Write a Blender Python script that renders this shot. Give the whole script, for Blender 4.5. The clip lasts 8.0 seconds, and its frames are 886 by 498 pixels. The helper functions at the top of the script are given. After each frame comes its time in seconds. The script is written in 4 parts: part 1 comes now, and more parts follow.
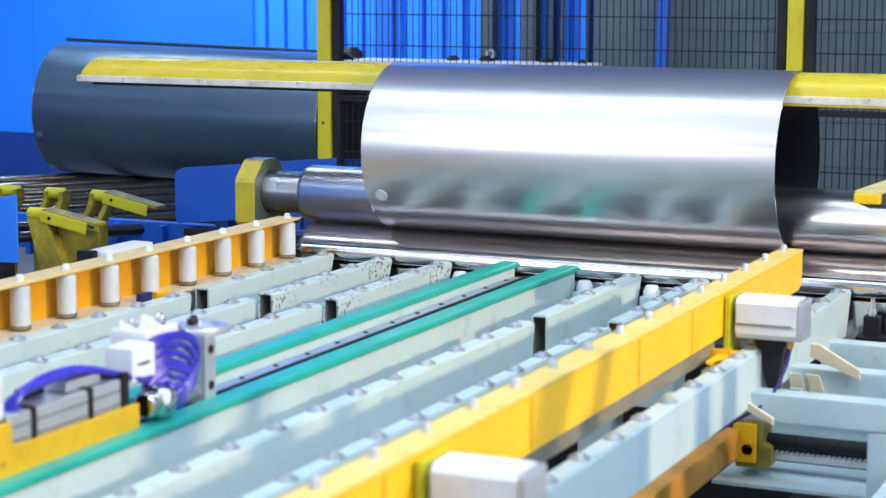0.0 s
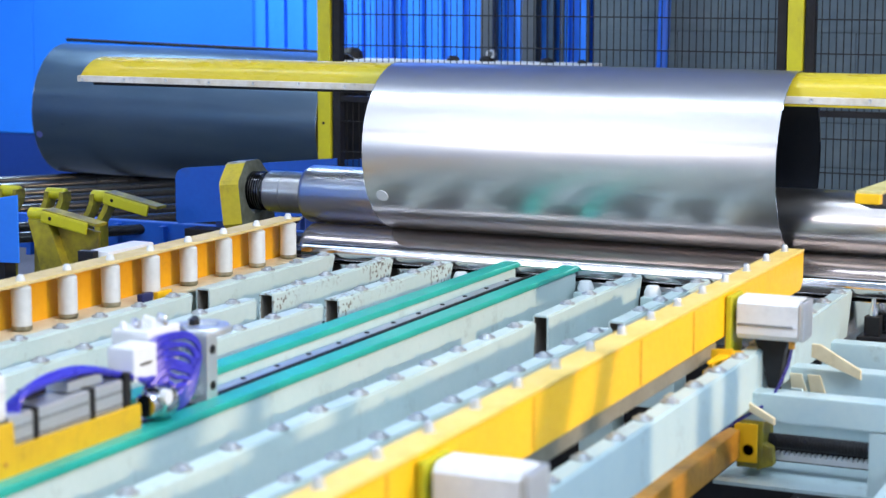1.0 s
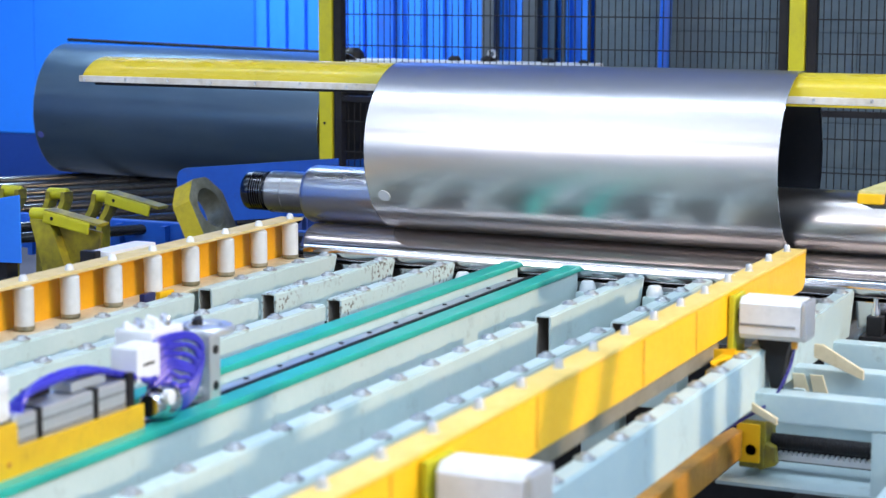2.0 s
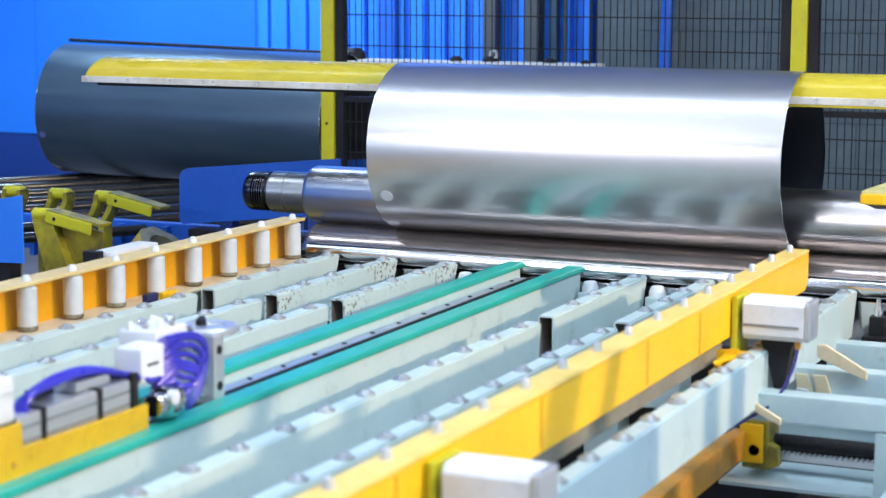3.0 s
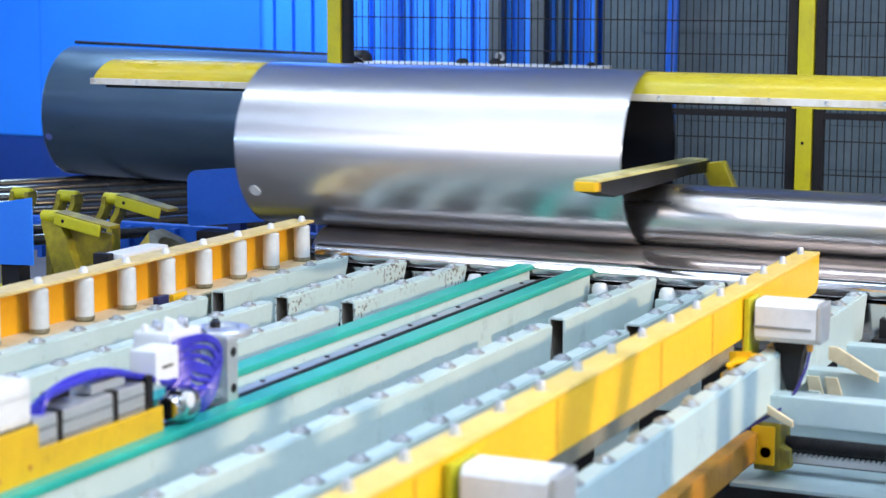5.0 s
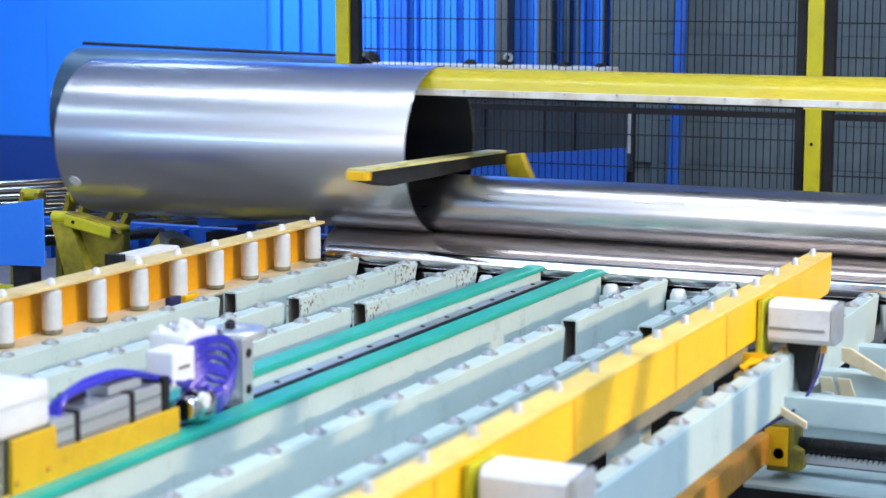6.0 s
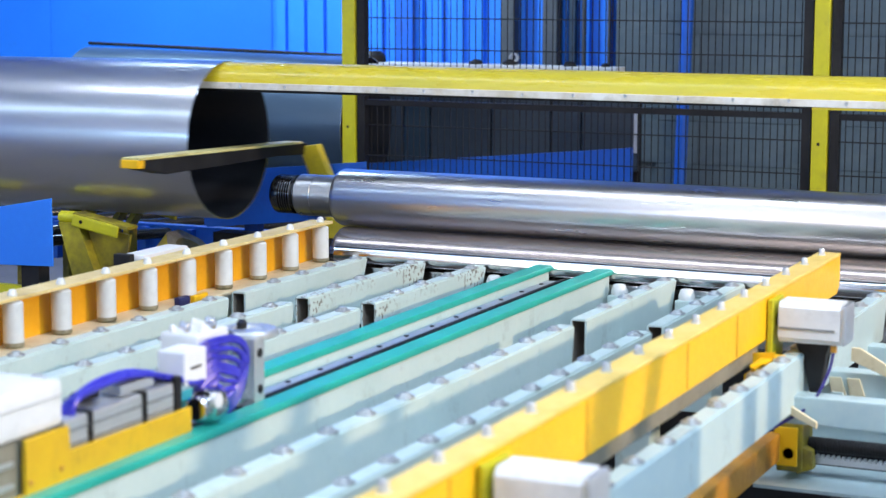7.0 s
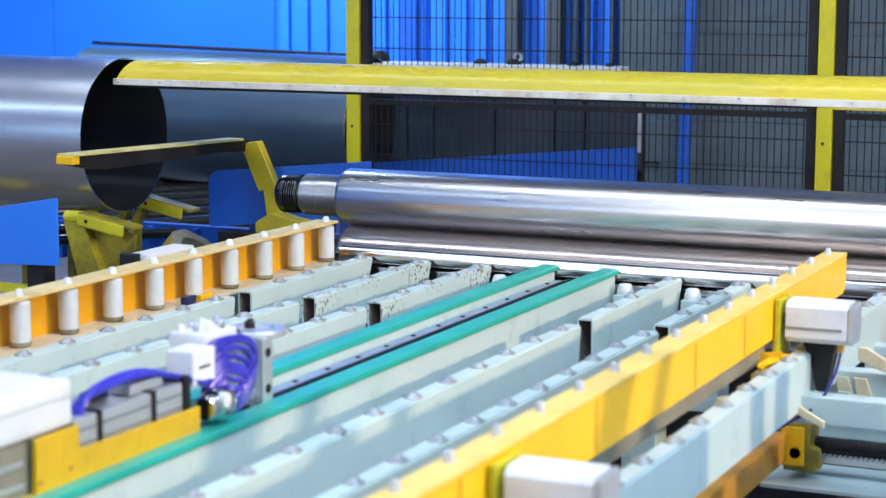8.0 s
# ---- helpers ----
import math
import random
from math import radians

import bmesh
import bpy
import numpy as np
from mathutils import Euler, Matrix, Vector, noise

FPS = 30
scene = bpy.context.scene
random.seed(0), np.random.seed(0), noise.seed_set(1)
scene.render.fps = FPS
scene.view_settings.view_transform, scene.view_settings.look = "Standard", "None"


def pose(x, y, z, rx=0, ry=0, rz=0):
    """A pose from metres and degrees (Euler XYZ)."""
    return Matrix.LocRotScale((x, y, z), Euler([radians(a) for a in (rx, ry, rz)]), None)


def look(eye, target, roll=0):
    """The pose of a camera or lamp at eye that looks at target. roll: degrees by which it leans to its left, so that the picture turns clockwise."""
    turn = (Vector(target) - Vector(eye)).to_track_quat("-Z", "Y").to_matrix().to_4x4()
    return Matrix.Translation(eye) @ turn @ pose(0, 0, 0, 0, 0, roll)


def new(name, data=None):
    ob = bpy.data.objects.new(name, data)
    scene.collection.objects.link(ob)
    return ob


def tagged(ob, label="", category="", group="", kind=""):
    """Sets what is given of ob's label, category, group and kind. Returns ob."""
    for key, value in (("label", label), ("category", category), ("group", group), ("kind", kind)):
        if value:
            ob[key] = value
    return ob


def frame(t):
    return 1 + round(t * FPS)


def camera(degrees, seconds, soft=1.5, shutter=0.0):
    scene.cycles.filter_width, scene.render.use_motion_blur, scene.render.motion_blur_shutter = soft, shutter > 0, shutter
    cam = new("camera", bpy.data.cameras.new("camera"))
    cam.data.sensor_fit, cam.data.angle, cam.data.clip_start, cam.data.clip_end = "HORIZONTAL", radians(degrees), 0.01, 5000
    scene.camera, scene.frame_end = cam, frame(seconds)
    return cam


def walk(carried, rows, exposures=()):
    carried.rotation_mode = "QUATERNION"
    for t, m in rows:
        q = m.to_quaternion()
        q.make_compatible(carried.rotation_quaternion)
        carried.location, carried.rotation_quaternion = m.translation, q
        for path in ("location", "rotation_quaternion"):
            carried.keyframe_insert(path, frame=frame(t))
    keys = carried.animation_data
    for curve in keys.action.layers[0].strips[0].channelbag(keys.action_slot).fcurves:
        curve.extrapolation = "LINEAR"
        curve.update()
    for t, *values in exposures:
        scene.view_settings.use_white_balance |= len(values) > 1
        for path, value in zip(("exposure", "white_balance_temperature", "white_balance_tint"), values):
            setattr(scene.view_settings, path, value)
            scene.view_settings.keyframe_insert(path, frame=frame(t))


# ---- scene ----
cam = camera(26.07, 8.0, soft=1.35, shutter=0.5)
cam.data.dof.use_dof = True
cam.data.dof.focus_distance = 5.7
cam.data.dof.aperture_fstop = 4.2
PATH = [
    (0, (2.5993, -4.9233, 1.6096), (0.5425, -0.4214, 0.9011), 0.100),
    (0.5, (2.5957, -4.9252, 1.6097), (0.5413, -0.4221, 0.9018), 0.100),
    (1, (2.5949, -4.9256, 1.6097), (0.5403, -0.4226, 0.9018), 0.100),
    (1.5, (2.5929, -4.9266, 1.6098), (0.5381, -0.4237, 0.9018), 0.100),
    (3, (2.5835, -4.9315, 1.6100), (0.5287, -0.4284, 0.9028), 0.100),
    (3.5, (2.5802, -4.9333, 1.6101), (0.5251, -0.4302, 0.9035), 0.100),
    (4, (2.5763, -4.9353, 1.6102), (0.5205, -0.4324, 0.9045), 0.100),
    (4.5, (2.5700, -4.9385, 1.6103), (0.5151, -0.4350, 0.9066), 0.100),
    (6, (2.5393, -4.9544, 1.6110), (0.4772, -0.4535, 0.9115), 0.100),
    (6.5, (2.5302, -4.9592, 1.6112), (0.4655, -0.4594, 0.9121), 0.100),
    (7, (2.5230, -4.9629, 1.6113), (0.4570, -0.4638, 0.9114), 0.100),
    (7.5, (2.5172, -4.9659, 1.6115), (0.4493, -0.4678, 0.9109), 0.100),
    (8, (2.5104, -4.9695, 1.6116), (0.4429, -0.4713, 0.9103), 0.100),
]
walk(cam, [(t, look(eye, target, roll)) for t, eye, target, roll in PATH])

# world: dim bluish daylight that leaks into the hall
world = bpy.data.worlds.new("hall_world")
scene.world = world
world.use_nodes = True
world.node_tree.nodes["Background"].inputs[0].default_value = (0.75, 0.85, 1.0, 1)
world.node_tree.nodes["Background"].inputs[1].default_value = 0.3
scene.view_settings.exposure = 0.31


def hall_lamp(x, y, z, sx, sy, watts, tint=(1.0, 0.98, 0.95)):
    data = bpy.data.lights.new("hall_lamp", "AREA")
    data.shape, data.size, data.size_y, data.energy, data.color = "RECTANGLE", sx, sy, watts, tint
    lamp = new("hall_lamp", data)
    lamp.matrix_world = pose(x, y, z)
    return lamp


# last three, at x 3.3, are unseen fill kept clear of the reflections
LAMPS = [(-1.0, -0.9, 5.0, 0.14, 45), (-1.1, -2.7, 2.8, 1.75, 9), (-1.6, -4.55, 2.9, 1.75, 13), (-2.2, -6.4, 3.4, 1.75, 28), (-5.3, -4.2, 2.6, 0.6, 20),
         (3.3, -1.4, 2.8, 1.4, 54), (3.3, -3.2, 2.8, 1.4, 66), (3.3, -5.0, 2.8, 1.4, 58)]
for lx, ly, sx, sy, watts in LAMPS:
    hall_lamp(lx, ly, 4.85, sx, sy, watts, (0.80, 0.97, 1.22) if lx > -5 else (0.50, 0.88, 1.30))
# added fill: one lifts the back wall, one the bars' shaded east sides
FILL_BAYS = [(-2.7, 2.4, (-3.2, 4.4, 0.8), 125, (0.74, 0.97, 1.16)), (5.3, -2.6, (1.0, -1.0, 0.7), 62, (0.74, 0.95, 1.10))]
for lx, ly, aim, watts, tint in FILL_BAYS:
    lamp = hall_lamp(lx, ly, 3.38, 0.6, 0.6, watts, tint)
    lamp.matrix_world = look((lx, ly, 3.38), aim)
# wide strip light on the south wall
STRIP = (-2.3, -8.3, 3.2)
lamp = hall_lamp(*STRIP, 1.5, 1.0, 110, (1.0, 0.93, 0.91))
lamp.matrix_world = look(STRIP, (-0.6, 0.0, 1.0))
# long low light further along the same wall
LONG = (-5.0, -8.3, 2.3)
lamp = hall_lamp(*LONG, 2.6, 0.45, 32, (0.50, 0.88, 1.30))
lamp.matrix_world = look(LONG, (-1.5, 0.0, 1.0))
# low floodlight on the east wall
FLOOD = (5.72, -0.9, 2.5)
lamp = hall_lamp(*FLOOD, 0.12, 0.12, 152, (1.0, 0.72, 0.44))
lamp.matrix_world = look(FLOOD, (0.8, -1.0, 0.75))


# ---------------------------------------------------------------- materials
def mat(name, base, rough=0.5, metal=0.0, second=None, scale=8.0, bump=0.1, fine=60.0, spec=0.5, mix=0.5, coat=0.0, stretch=None, rvar=0.09, stain=0.0, chips=0.0):
    m = bpy.data.materials.new(name)
    m.use_nodes = True
    nt = m.node_tree
    b = nt.nodes["Principled BSDF"]
    co = nt.nodes.new("ShaderNodeTexCoord")
    n1 = nt.nodes.new("ShaderNodeTexNoise")
    n1.inputs["Scale"].default_value, n1.inputs["Detail"].default_value = scale, 6
    n2 = nt.nodes.new("ShaderNodeTexNoise")
    n2.inputs["Scale"].default_value, n2.inputs["Detail"].default_value = fine, 4
    vec = co.outputs["Object"]
    if stretch:
        mp = nt.nodes.new("ShaderNodeMapping")
        mp.inputs["Scale"].default_value = stretch
        nt.links.new(vec, mp.inputs["Vector"])
        vec = mp.outputs["Vector"]
    nt.links.new(vec, n1.inputs["Vector"])
    nt.links.new(vec, n2.inputs["Vector"])
    ramp = nt.nodes.new("ShaderNodeValToRGB")
    ramp.color_ramp.elements[0].position, ramp.color_ramp.elements[1].position = 0.35, 0.7
    sec = second or tuple(c * 0.8 for c in base)
    ramp.color_ramp.elements[0].color, ramp.color_ramp.elements[1].color = (*base, 1), (*sec, 1)
    add = nt.nodes.new("ShaderNodeMath")
    add.operation = "MULTIPLY_ADD"
    add.inputs[1].default_value, add.inputs[2].default_value = 0.4, -0.2
    nt.links.new(n2.outputs[0], add.inputs[0])
    su = nt.nodes.new("ShaderNodeMath")
    su.operation = "MULTIPLY_ADD"
    su.inputs[1].default_value = mix * 2
    nt.links.new(n1.outputs[0], su.inputs[0])
    nt.links.new(add.outputs[0], su.inputs[2])
    nt.links.new(su.outputs[0], ramp.inputs[0])
    colour = ramp.outputs[0]
    if stain:
        # scattered grime specks and wipes
        n3 = nt.nodes.new("ShaderNodeTexNoise")
        n3.inputs["Scale"].default_value, n3.inputs["Detail"].default_value = 9.0, 12
        n3.inputs["Roughness"].default_value = 0.72
        nt.links.new(vec, n3.inputs["Vector"])
        r3 = nt.nodes.new("ShaderNodeMapRange")
        r3.inputs["From Min"].default_value, r3.inputs["From Max"].default_value = 0.56, 0.74
        r3.inputs["To Max"].default_value = stain
        nt.links.new(n3.outputs[0], r3.inputs[0])
        mx = nt.nodes.new("ShaderNodeMix")
        mx.data_type = "RGBA"
        mx.inputs["B"].default_value = (0.07, 0.06, 0.045, 1)
        nt.links.new(r3.outputs[0], mx.inputs["Factor"])
        nt.links.new(colour, mx.inputs["A"])
        colour = mx.outputs["Result"]
    if chips:
        # small dark paint chips gathered in patches
        masks = []
        for sc, lo, hi in ((70.0, 0.55, 0.60), (5.0, 0.44, 0.56)):
            n4 = nt.nodes.new("ShaderNodeTexNoise")
            n4.inputs["Scale"].default_value, n4.inputs["Detail"].default_value = sc, 2
            nt.links.new(vec, n4.inputs["Vector"])
            r4 = nt.nodes.new("ShaderNodeMapRange")
            r4.inputs["From Min"].default_value, r4.inputs["From Max"].default_value = lo, hi
            nt.links.new(n4.outputs[0], r4.inputs[0])
            masks.append(r4)
        both = nt.nodes.new("ShaderNodeMath")
        both.operation = "MULTIPLY"
        nt.links.new(masks[0].outputs[0], both.inputs[0])
        nt.links.new(masks[1].outputs[0], both.inputs[1])
        amount = nt.nodes.new("ShaderNodeMath")
        amount.operation = "MULTIPLY"
        amount.inputs[1].default_value = chips
        nt.links.new(both.outputs[0], amount.inputs[0])
        mx = nt.nodes.new("ShaderNodeMix")
        mx.data_type = "RGBA"
        mx.inputs["B"].default_value = (0.10, 0.075, 0.05, 1)
        nt.links.new(amount.outputs[0], mx.inputs["Factor"])
        nt.links.new(colour, mx.inputs["A"])
        colour = mx.outputs["Result"]
    nt.links.new(colour, b.inputs["Base Color"])
    rr = nt.nodes.new("ShaderNodeMapRange")
    rr.inputs["To Min"].default_value, rr.inputs["To Max"].default_value = max(rough - rvar, 0.02), rough + rvar
    nt.links.new(n2.outputs[0], rr.inputs[0])
    nt.links.new(rr.outputs[0], b.inputs["Roughness"])
    b.inputs["Metallic"].default_value = metal
    b.inputs["Specular IOR Level"].default_value = spec
    b.inputs["Coat Weight"].default_value = coat
    b.inputs["Coat Roughness"].default_value, b.inputs["Coat IOR"].default_value = 0.10, 2.0
    if bump:
        bp = nt.nodes.new("ShaderNodeBump")
        bp.inputs["Strength"].default_value, bp.inputs["Distance"].default_value = bump, 0.002
        nt.links.new(n2.outputs[0], bp.inputs["Height"])
        nt.links.new(bp.outputs[0], b.inputs["Normal"])
    return m


M_FRAME = mat("pale_green_paint", (0.47, 0.60, 0.60), 0.42, second=(0.54, 0.65, 0.64), scale=5, stain=0.45)
M_FRAME_CHIP = mat("chipped_pale_paint", (0.47, 0.60, 0.60), 0.42, second=(0.54, 0.65, 0.64), scale=5, stain=0.45, chips=0.85)
M_FRAME_BLUE = mat("pale_blue_paint", (0.42, 0.56, 0.60), 0.42, second=(0.50, 0.62, 0.63), scale=5, stain=0.5)
M_YELLOW = mat("yellow_paint", (0.86, 0.50, 0.010), 0.45, second=(0.80, 0.44, 0.012), scale=6, spec=0.3, stain=0.12)
M_ORANGEYEL = mat("orange_yellow_paint", (0.82, 0.41, 0.015), 0.45, second=(0.76, 0.36, 0.015), scale=6, spec=0.3, stain=0.2)
M_SANDGREY = mat("beige_grey_paint", (0.28, 0.27, 0.22), 0.5, second=(0.20, 0.19, 0.15), scale=7)
# blue is what the grey sheet's tag mirrors, put into its colour
M_TAGBLUE = mat("mirrored_blue_tag", (0.10, 0.13, 0.42), 0.4, scale=20)
M_TAGNAVY = mat("navy_plastic", (0.015, 0.018, 0.10), 0.4, scale=20)
# yellow darkened for the weaker light on the gripper carriage
M_DIM_YELLOW = mat("dimmed_yellow_paint", (0.70, 0.44, 0.015), 0.45, second=(0.62, 0.38, 0.02), scale=6, spec=0.3, stain=0.3)
M_YELLOW_DARK = mat("yellow_weld", (0.62, 0.30, 0.01), 0.5, scale=20)
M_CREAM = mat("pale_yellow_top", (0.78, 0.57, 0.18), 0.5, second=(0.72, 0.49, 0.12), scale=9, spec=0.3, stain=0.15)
M_PALEYEL = mat("cream_top", (0.70, 0.56, 0.27), 0.5, second=(0.60, 0.45, 0.18), scale=9, spec=0.3, stain=0.25)
M_CREAMLIME = mat("pale_lime_top", (0.66, 0.62, 0.30), 0.5, second=(0.52, 0.46, 0.16), scale=12, stain=0.8)
M_SAND = mat("sand_paint_and_lit_cream", (0.72, 0.63, 0.44), 0.5, second=(0.62, 0.52, 0.33), scale=9, stain=0.5)
M_LIME = mat("lime_yellow_paint", (0.55, 0.52, 0.012), 0.42, second=(0.47, 0.43, 0.02), scale=9, stain=0.35)
M_COVER = mat("scuffed_yellow_enamel", (0.60, 0.46, 0.025), 0.28, second=(0.48, 0.42, 0.03), scale=3.0, fine=14, rvar=0.08, stain=0.3, stretch=(0.5, 2.5, 2.5))
M_STRIP = mat("worn_pale_strip", (0.70, 0.68, 0.64), 0.4, second=(0.52, 0.46, 0.36), scale=7, stain=0.6)
M_LIME_OLD = mat("worn_lime_paint", (0.42, 0.36, 0.015), 0.5, second=(0.16, 0.13, 0.02), scale=9, fine=40, mix=0.6, stain=0.9)
M_LIMEWORN = mat("handled_lime_paint", (0.58, 0.46, 0.02), 0.42, second=(0.46, 0.36, 0.02), scale=9, stain=0.5)
M_BLUE = mat("blue_paint", (0.012, 0.10, 0.55), 0.4, second=(0.015, 0.13, 0.62), scale=3, stain=0.25)
M_BLUEBRIGHT = mat("bright_blue_paint", (0.02, 0.19, 0.80), 0.4, second=(0.025, 0.22, 0.85), scale=3)
M_WALL = mat("blue_wall_sheet", (0.016, 0.20, 0.84), 0.5, second=(0.022, 0.235, 0.88), scale=0.8, stain=0.12)
M_DARKBLUE = mat("dark_blue_skirting", (0.012, 0.05, 0.26), 0.5, scale=2)
M_GREYWALL = mat("grey_wall_block", (0.066, 0.102, 0.132), 0.7, second=(0.11, 0.15, 0.18), scale=2.5, fine=25, bump=0.3)
M_PALEWALL = mat("pale_wall_paint", (0.80, 0.82, 0.85), 0.6, second=(0.74, 0.76, 0.80), scale=1)
M_TEAL = mat("teal_plastic", (0.015, 0.36, 0.30), 0.35, second=(0.03, 0.44, 0.36), scale=6, stain=0.3)
M_WHITE = mat("white_nylon", (0.66, 0.69, 0.71), 0.35, second=(0.56, 0.59, 0.60), scale=10, bump=0.03, stain=0.25)
M_WHITEPAINT = mat("white_paint", (0.74, 0.75, 0.77), 0.4, second=(0.66, 0.68, 0.70), scale=6, bump=0.03, stain=0.2)
M_ALU = mat("anodised_aluminium", (0.62, 0.65, 0.68), 0.38, 0.7, second=(0.56, 0.60, 0.64), scale=8, bump=0.04)
M_GROOVE = mat("groove_shade_steel", (0.30, 0.33, 0.36), 0.5, 0.5, scale=8, bump=0.0)
M_BOLT = mat("zinc_bolt", (0.42, 0.47, 0.49), 0.45, 0.45, second=(0.26, 0.28, 0.30), scale=30, bump=0.05)
M_JOURNAL = mat("handled_steel", (0.38, 0.39, 0.40), 0.32, 1.0, second=(0.26, 0.265, 0.27), scale=5, fine=22, bump=0.03, rvar=0.16)
# dark tone puts the shade within the open channel ends into the colour
M_INNER = mat("channel_inside_shade", (0.20, 0.175, 0.15), 0.6, second=(0.28, 0.25, 0.21), scale=9)
M_STEEL = mat("ground_steel", (0.76, 0.735, 0.72), 0.30, 1.0, second=(0.62, 0.595, 0.58), scale=2.0, bump=0.0, fine=9, stretch=(0.5, 4.0, 4.0), rvar=0.08)
# brown in the base colour stands for the sheet mirrored in the lower rolls
M_ROLLDARK = mat("polished_steel_brown_reflection", (0.46, 0.40, 0.37), 0.20, 0.85, second=(0.36, 0.30, 0.275), scale=2.5, bump=0.0, fine=12, rvar=0.06, stretch=(0.5, 3.0, 3.0))
M_OILY = mat("oily_dark_steel", (0.16, 0.16, 0.17), 0.22, 1.0, second=(0.05, 0.05, 0.055), scale=12)
M_OILYMETAL = mat("bare_worn_metal", (0.34, 0.33, 0.25), 0.42, 0.4, second=(0.17, 0.16, 0.10), scale=14, stain=0.8)
M_SHEET = mat("bright_rolled_sheet", (0.62, 0.62, 0.625), 0.31, 0.93, second=(0.55, 0.55, 0.555), scale=1.6, bump=0.0, fine=7, stretch=(0.22, 2.5, 2.5), rvar=0.05, coat=0.45)
# near-black puts the shade inside the open sheets into the colour
M_SHEETIN = mat("shaded_sheet_inside", (0.018, 0.020, 0.026), 0.6, 0.0, second=(0.028, 0.03, 0.036), scale=3, bump=0.02, spec=0.2)
M_GREYSHEET = mat("dull_grey_sheet", (0.050, 0.090, 0.140), 0.33, 0.55, second=(0.075, 0.12, 0.17), scale=1.6, fine=9, bump=0.02, stretch=(0.4, 2.0, 2.0), rvar=0.12)
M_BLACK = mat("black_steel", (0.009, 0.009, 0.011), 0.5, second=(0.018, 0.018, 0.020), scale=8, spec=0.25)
M_PANEL = mat("dark_slate_panel", (0.024, 0.036, 0.055), 0.35, second=(0.040, 0.056, 0.078), scale=3)
M_COLUMN = mat("dark_grey_column", (0.06, 0.07, 0.085), 0.5, second=(0.09, 0.10, 0.11), scale=3)
M_ROD = mat("black_rubber_roll", (0.014, 0.016, 0.020), 0.2, second=(0.022, 0.024, 0.028), scale=8, bump=0.0, spec=0.6, rvar=0.04)
M_CHROME = mat("chrome", (0.72, 0.73, 0.75), 0.14, 1.0, second=(0.66, 0.67, 0.70), scale=12, bump=0.0)
M_HOSE = mat("blue_air_hose", (0.028, 0.026, 0.36), 0.3, second=(0.055, 0.05, 0.50), scale=9, bump=0.0)
M_HOSEDARK = mat("dark_blue_air_hose", (0.022, 0.018, 0.14), 0.3, second=(0.04, 0.035, 0.22), scale=9, bump=0.0)
M_FLOOR = mat("dusty_concrete", (0.17, 0.145, 0.125), 0.6, second=(0.11, 0.095, 0.085), scale=2)
M_CEIL = mat("pale_blue_ceiling_sheet", (0.50, 0.66, 0.84), 0.6, second=(0.46, 0.62, 0.80), scale=1)
M_ORANGE = mat("orange_brown_paint", (0.60, 0.30, 0.035), 0.45, second=(0.46, 0.22, 0.03), scale=9, stain=0.6)


def glow(name, colour, strength):
    m = bpy.data.materials.new(name)
    m.use_nodes = True
    b = m.node_tree.nodes["Principled BSDF"]
    b.inputs["Base Color"].default_value = (*colour, 1)
    b.inputs["Emission Color"].default_value = (*colour, 1)
    b.inputs["Emission Strength"].default_value = strength
    return m


M_TUBE = glow("lamp_tube_glow", (1.0, 0.98, 0.95), 6.0)


# ---------------------------------------------------------------- mesh helpers
def link_mesh(name, bm, material, parent=None, label="", smooth=False):
    me = bpy.data.meshes.new(name)
    bmesh.ops.recalc_face_normals(bm, faces=bm.faces[:])
    if smooth:
        for f in bm.faces:
            f.smooth = True
        for e in bm.edges:
            if len(e.link_faces) == 2 and e.calc_face_angle(0.0) > 0.6:
                e.smooth = False
    bm.to_mesh(me)
    bm.free()
    for m in material if isinstance(material, (list, tuple)) else [material]:
        me.materials.append(m)
    ob = new(name, me)
    if parent is not None:
        ob.parent = parent
    if label:
        tagged(ob, label)
    return ob


def part(name, bm, material, parent, label="", smooth=False):
    return link_mesh(name, bm, material, parent, label, smooth)


def thing(name, label, category, at=(0, 0, 0), group="", kind=""):
    ob = new(name)
    ob.empty_display_size = 0.05
    ob.location = at
    return tagged(ob, label, category, group, kind)


def structure(name, bm, material, label, category, smooth=False):
    return tagged(link_mesh(name, bm, material, None, "", smooth), label, category, kind="structure")


def single(name, bm, material, label, category, group="", smooth=False):
    return tagged(link_mesh(name, bm, material, None, "", smooth), label, category, group)


def add_box(bm, x0, x1, y0, y1, z0, z1, bev=0.0, m=None):
    """A box between two corners, edges rounded by bev."""
    r = bmesh.ops.create_cube(bm, size=1.0)
    vs = r["verts"]
    for w in vs:
        w.co = Vector(((x0 + x1) / 2 + w.co.x * (x1 - x0), (y0 + y1) / 2 + w.co.y * (y1 - y0), (z0 + z1) / 2 + w.co.z * (z1 - z0)))
    if bev:
        es = list({e for w in vs for e in w.link_edges})
        r2 = bmesh.ops.bevel(bm, geom=es, offset=bev, segments=2, affect="EDGES", profile=0.7)
        vs = list({w for f in r2["faces"] for w in f.verts} | {w for w in vs if w.is_valid})
    if m is not None:
        bmesh.ops.transform(bm, matrix=m, verts=vs)
    return bm


def box(x0, x1, y0, y1, z0, z1, bev=0.0, m=None):
    return add_box(bmesh.new(), x0, x1, y0, y1, z0, z1, bev, m)


AXES = {"x": Matrix.Rotation(radians(90), 4, "Y"), "y": Matrix.Rotation(radians(-90), 4, "X"), "z": Matrix.Identity(4)}


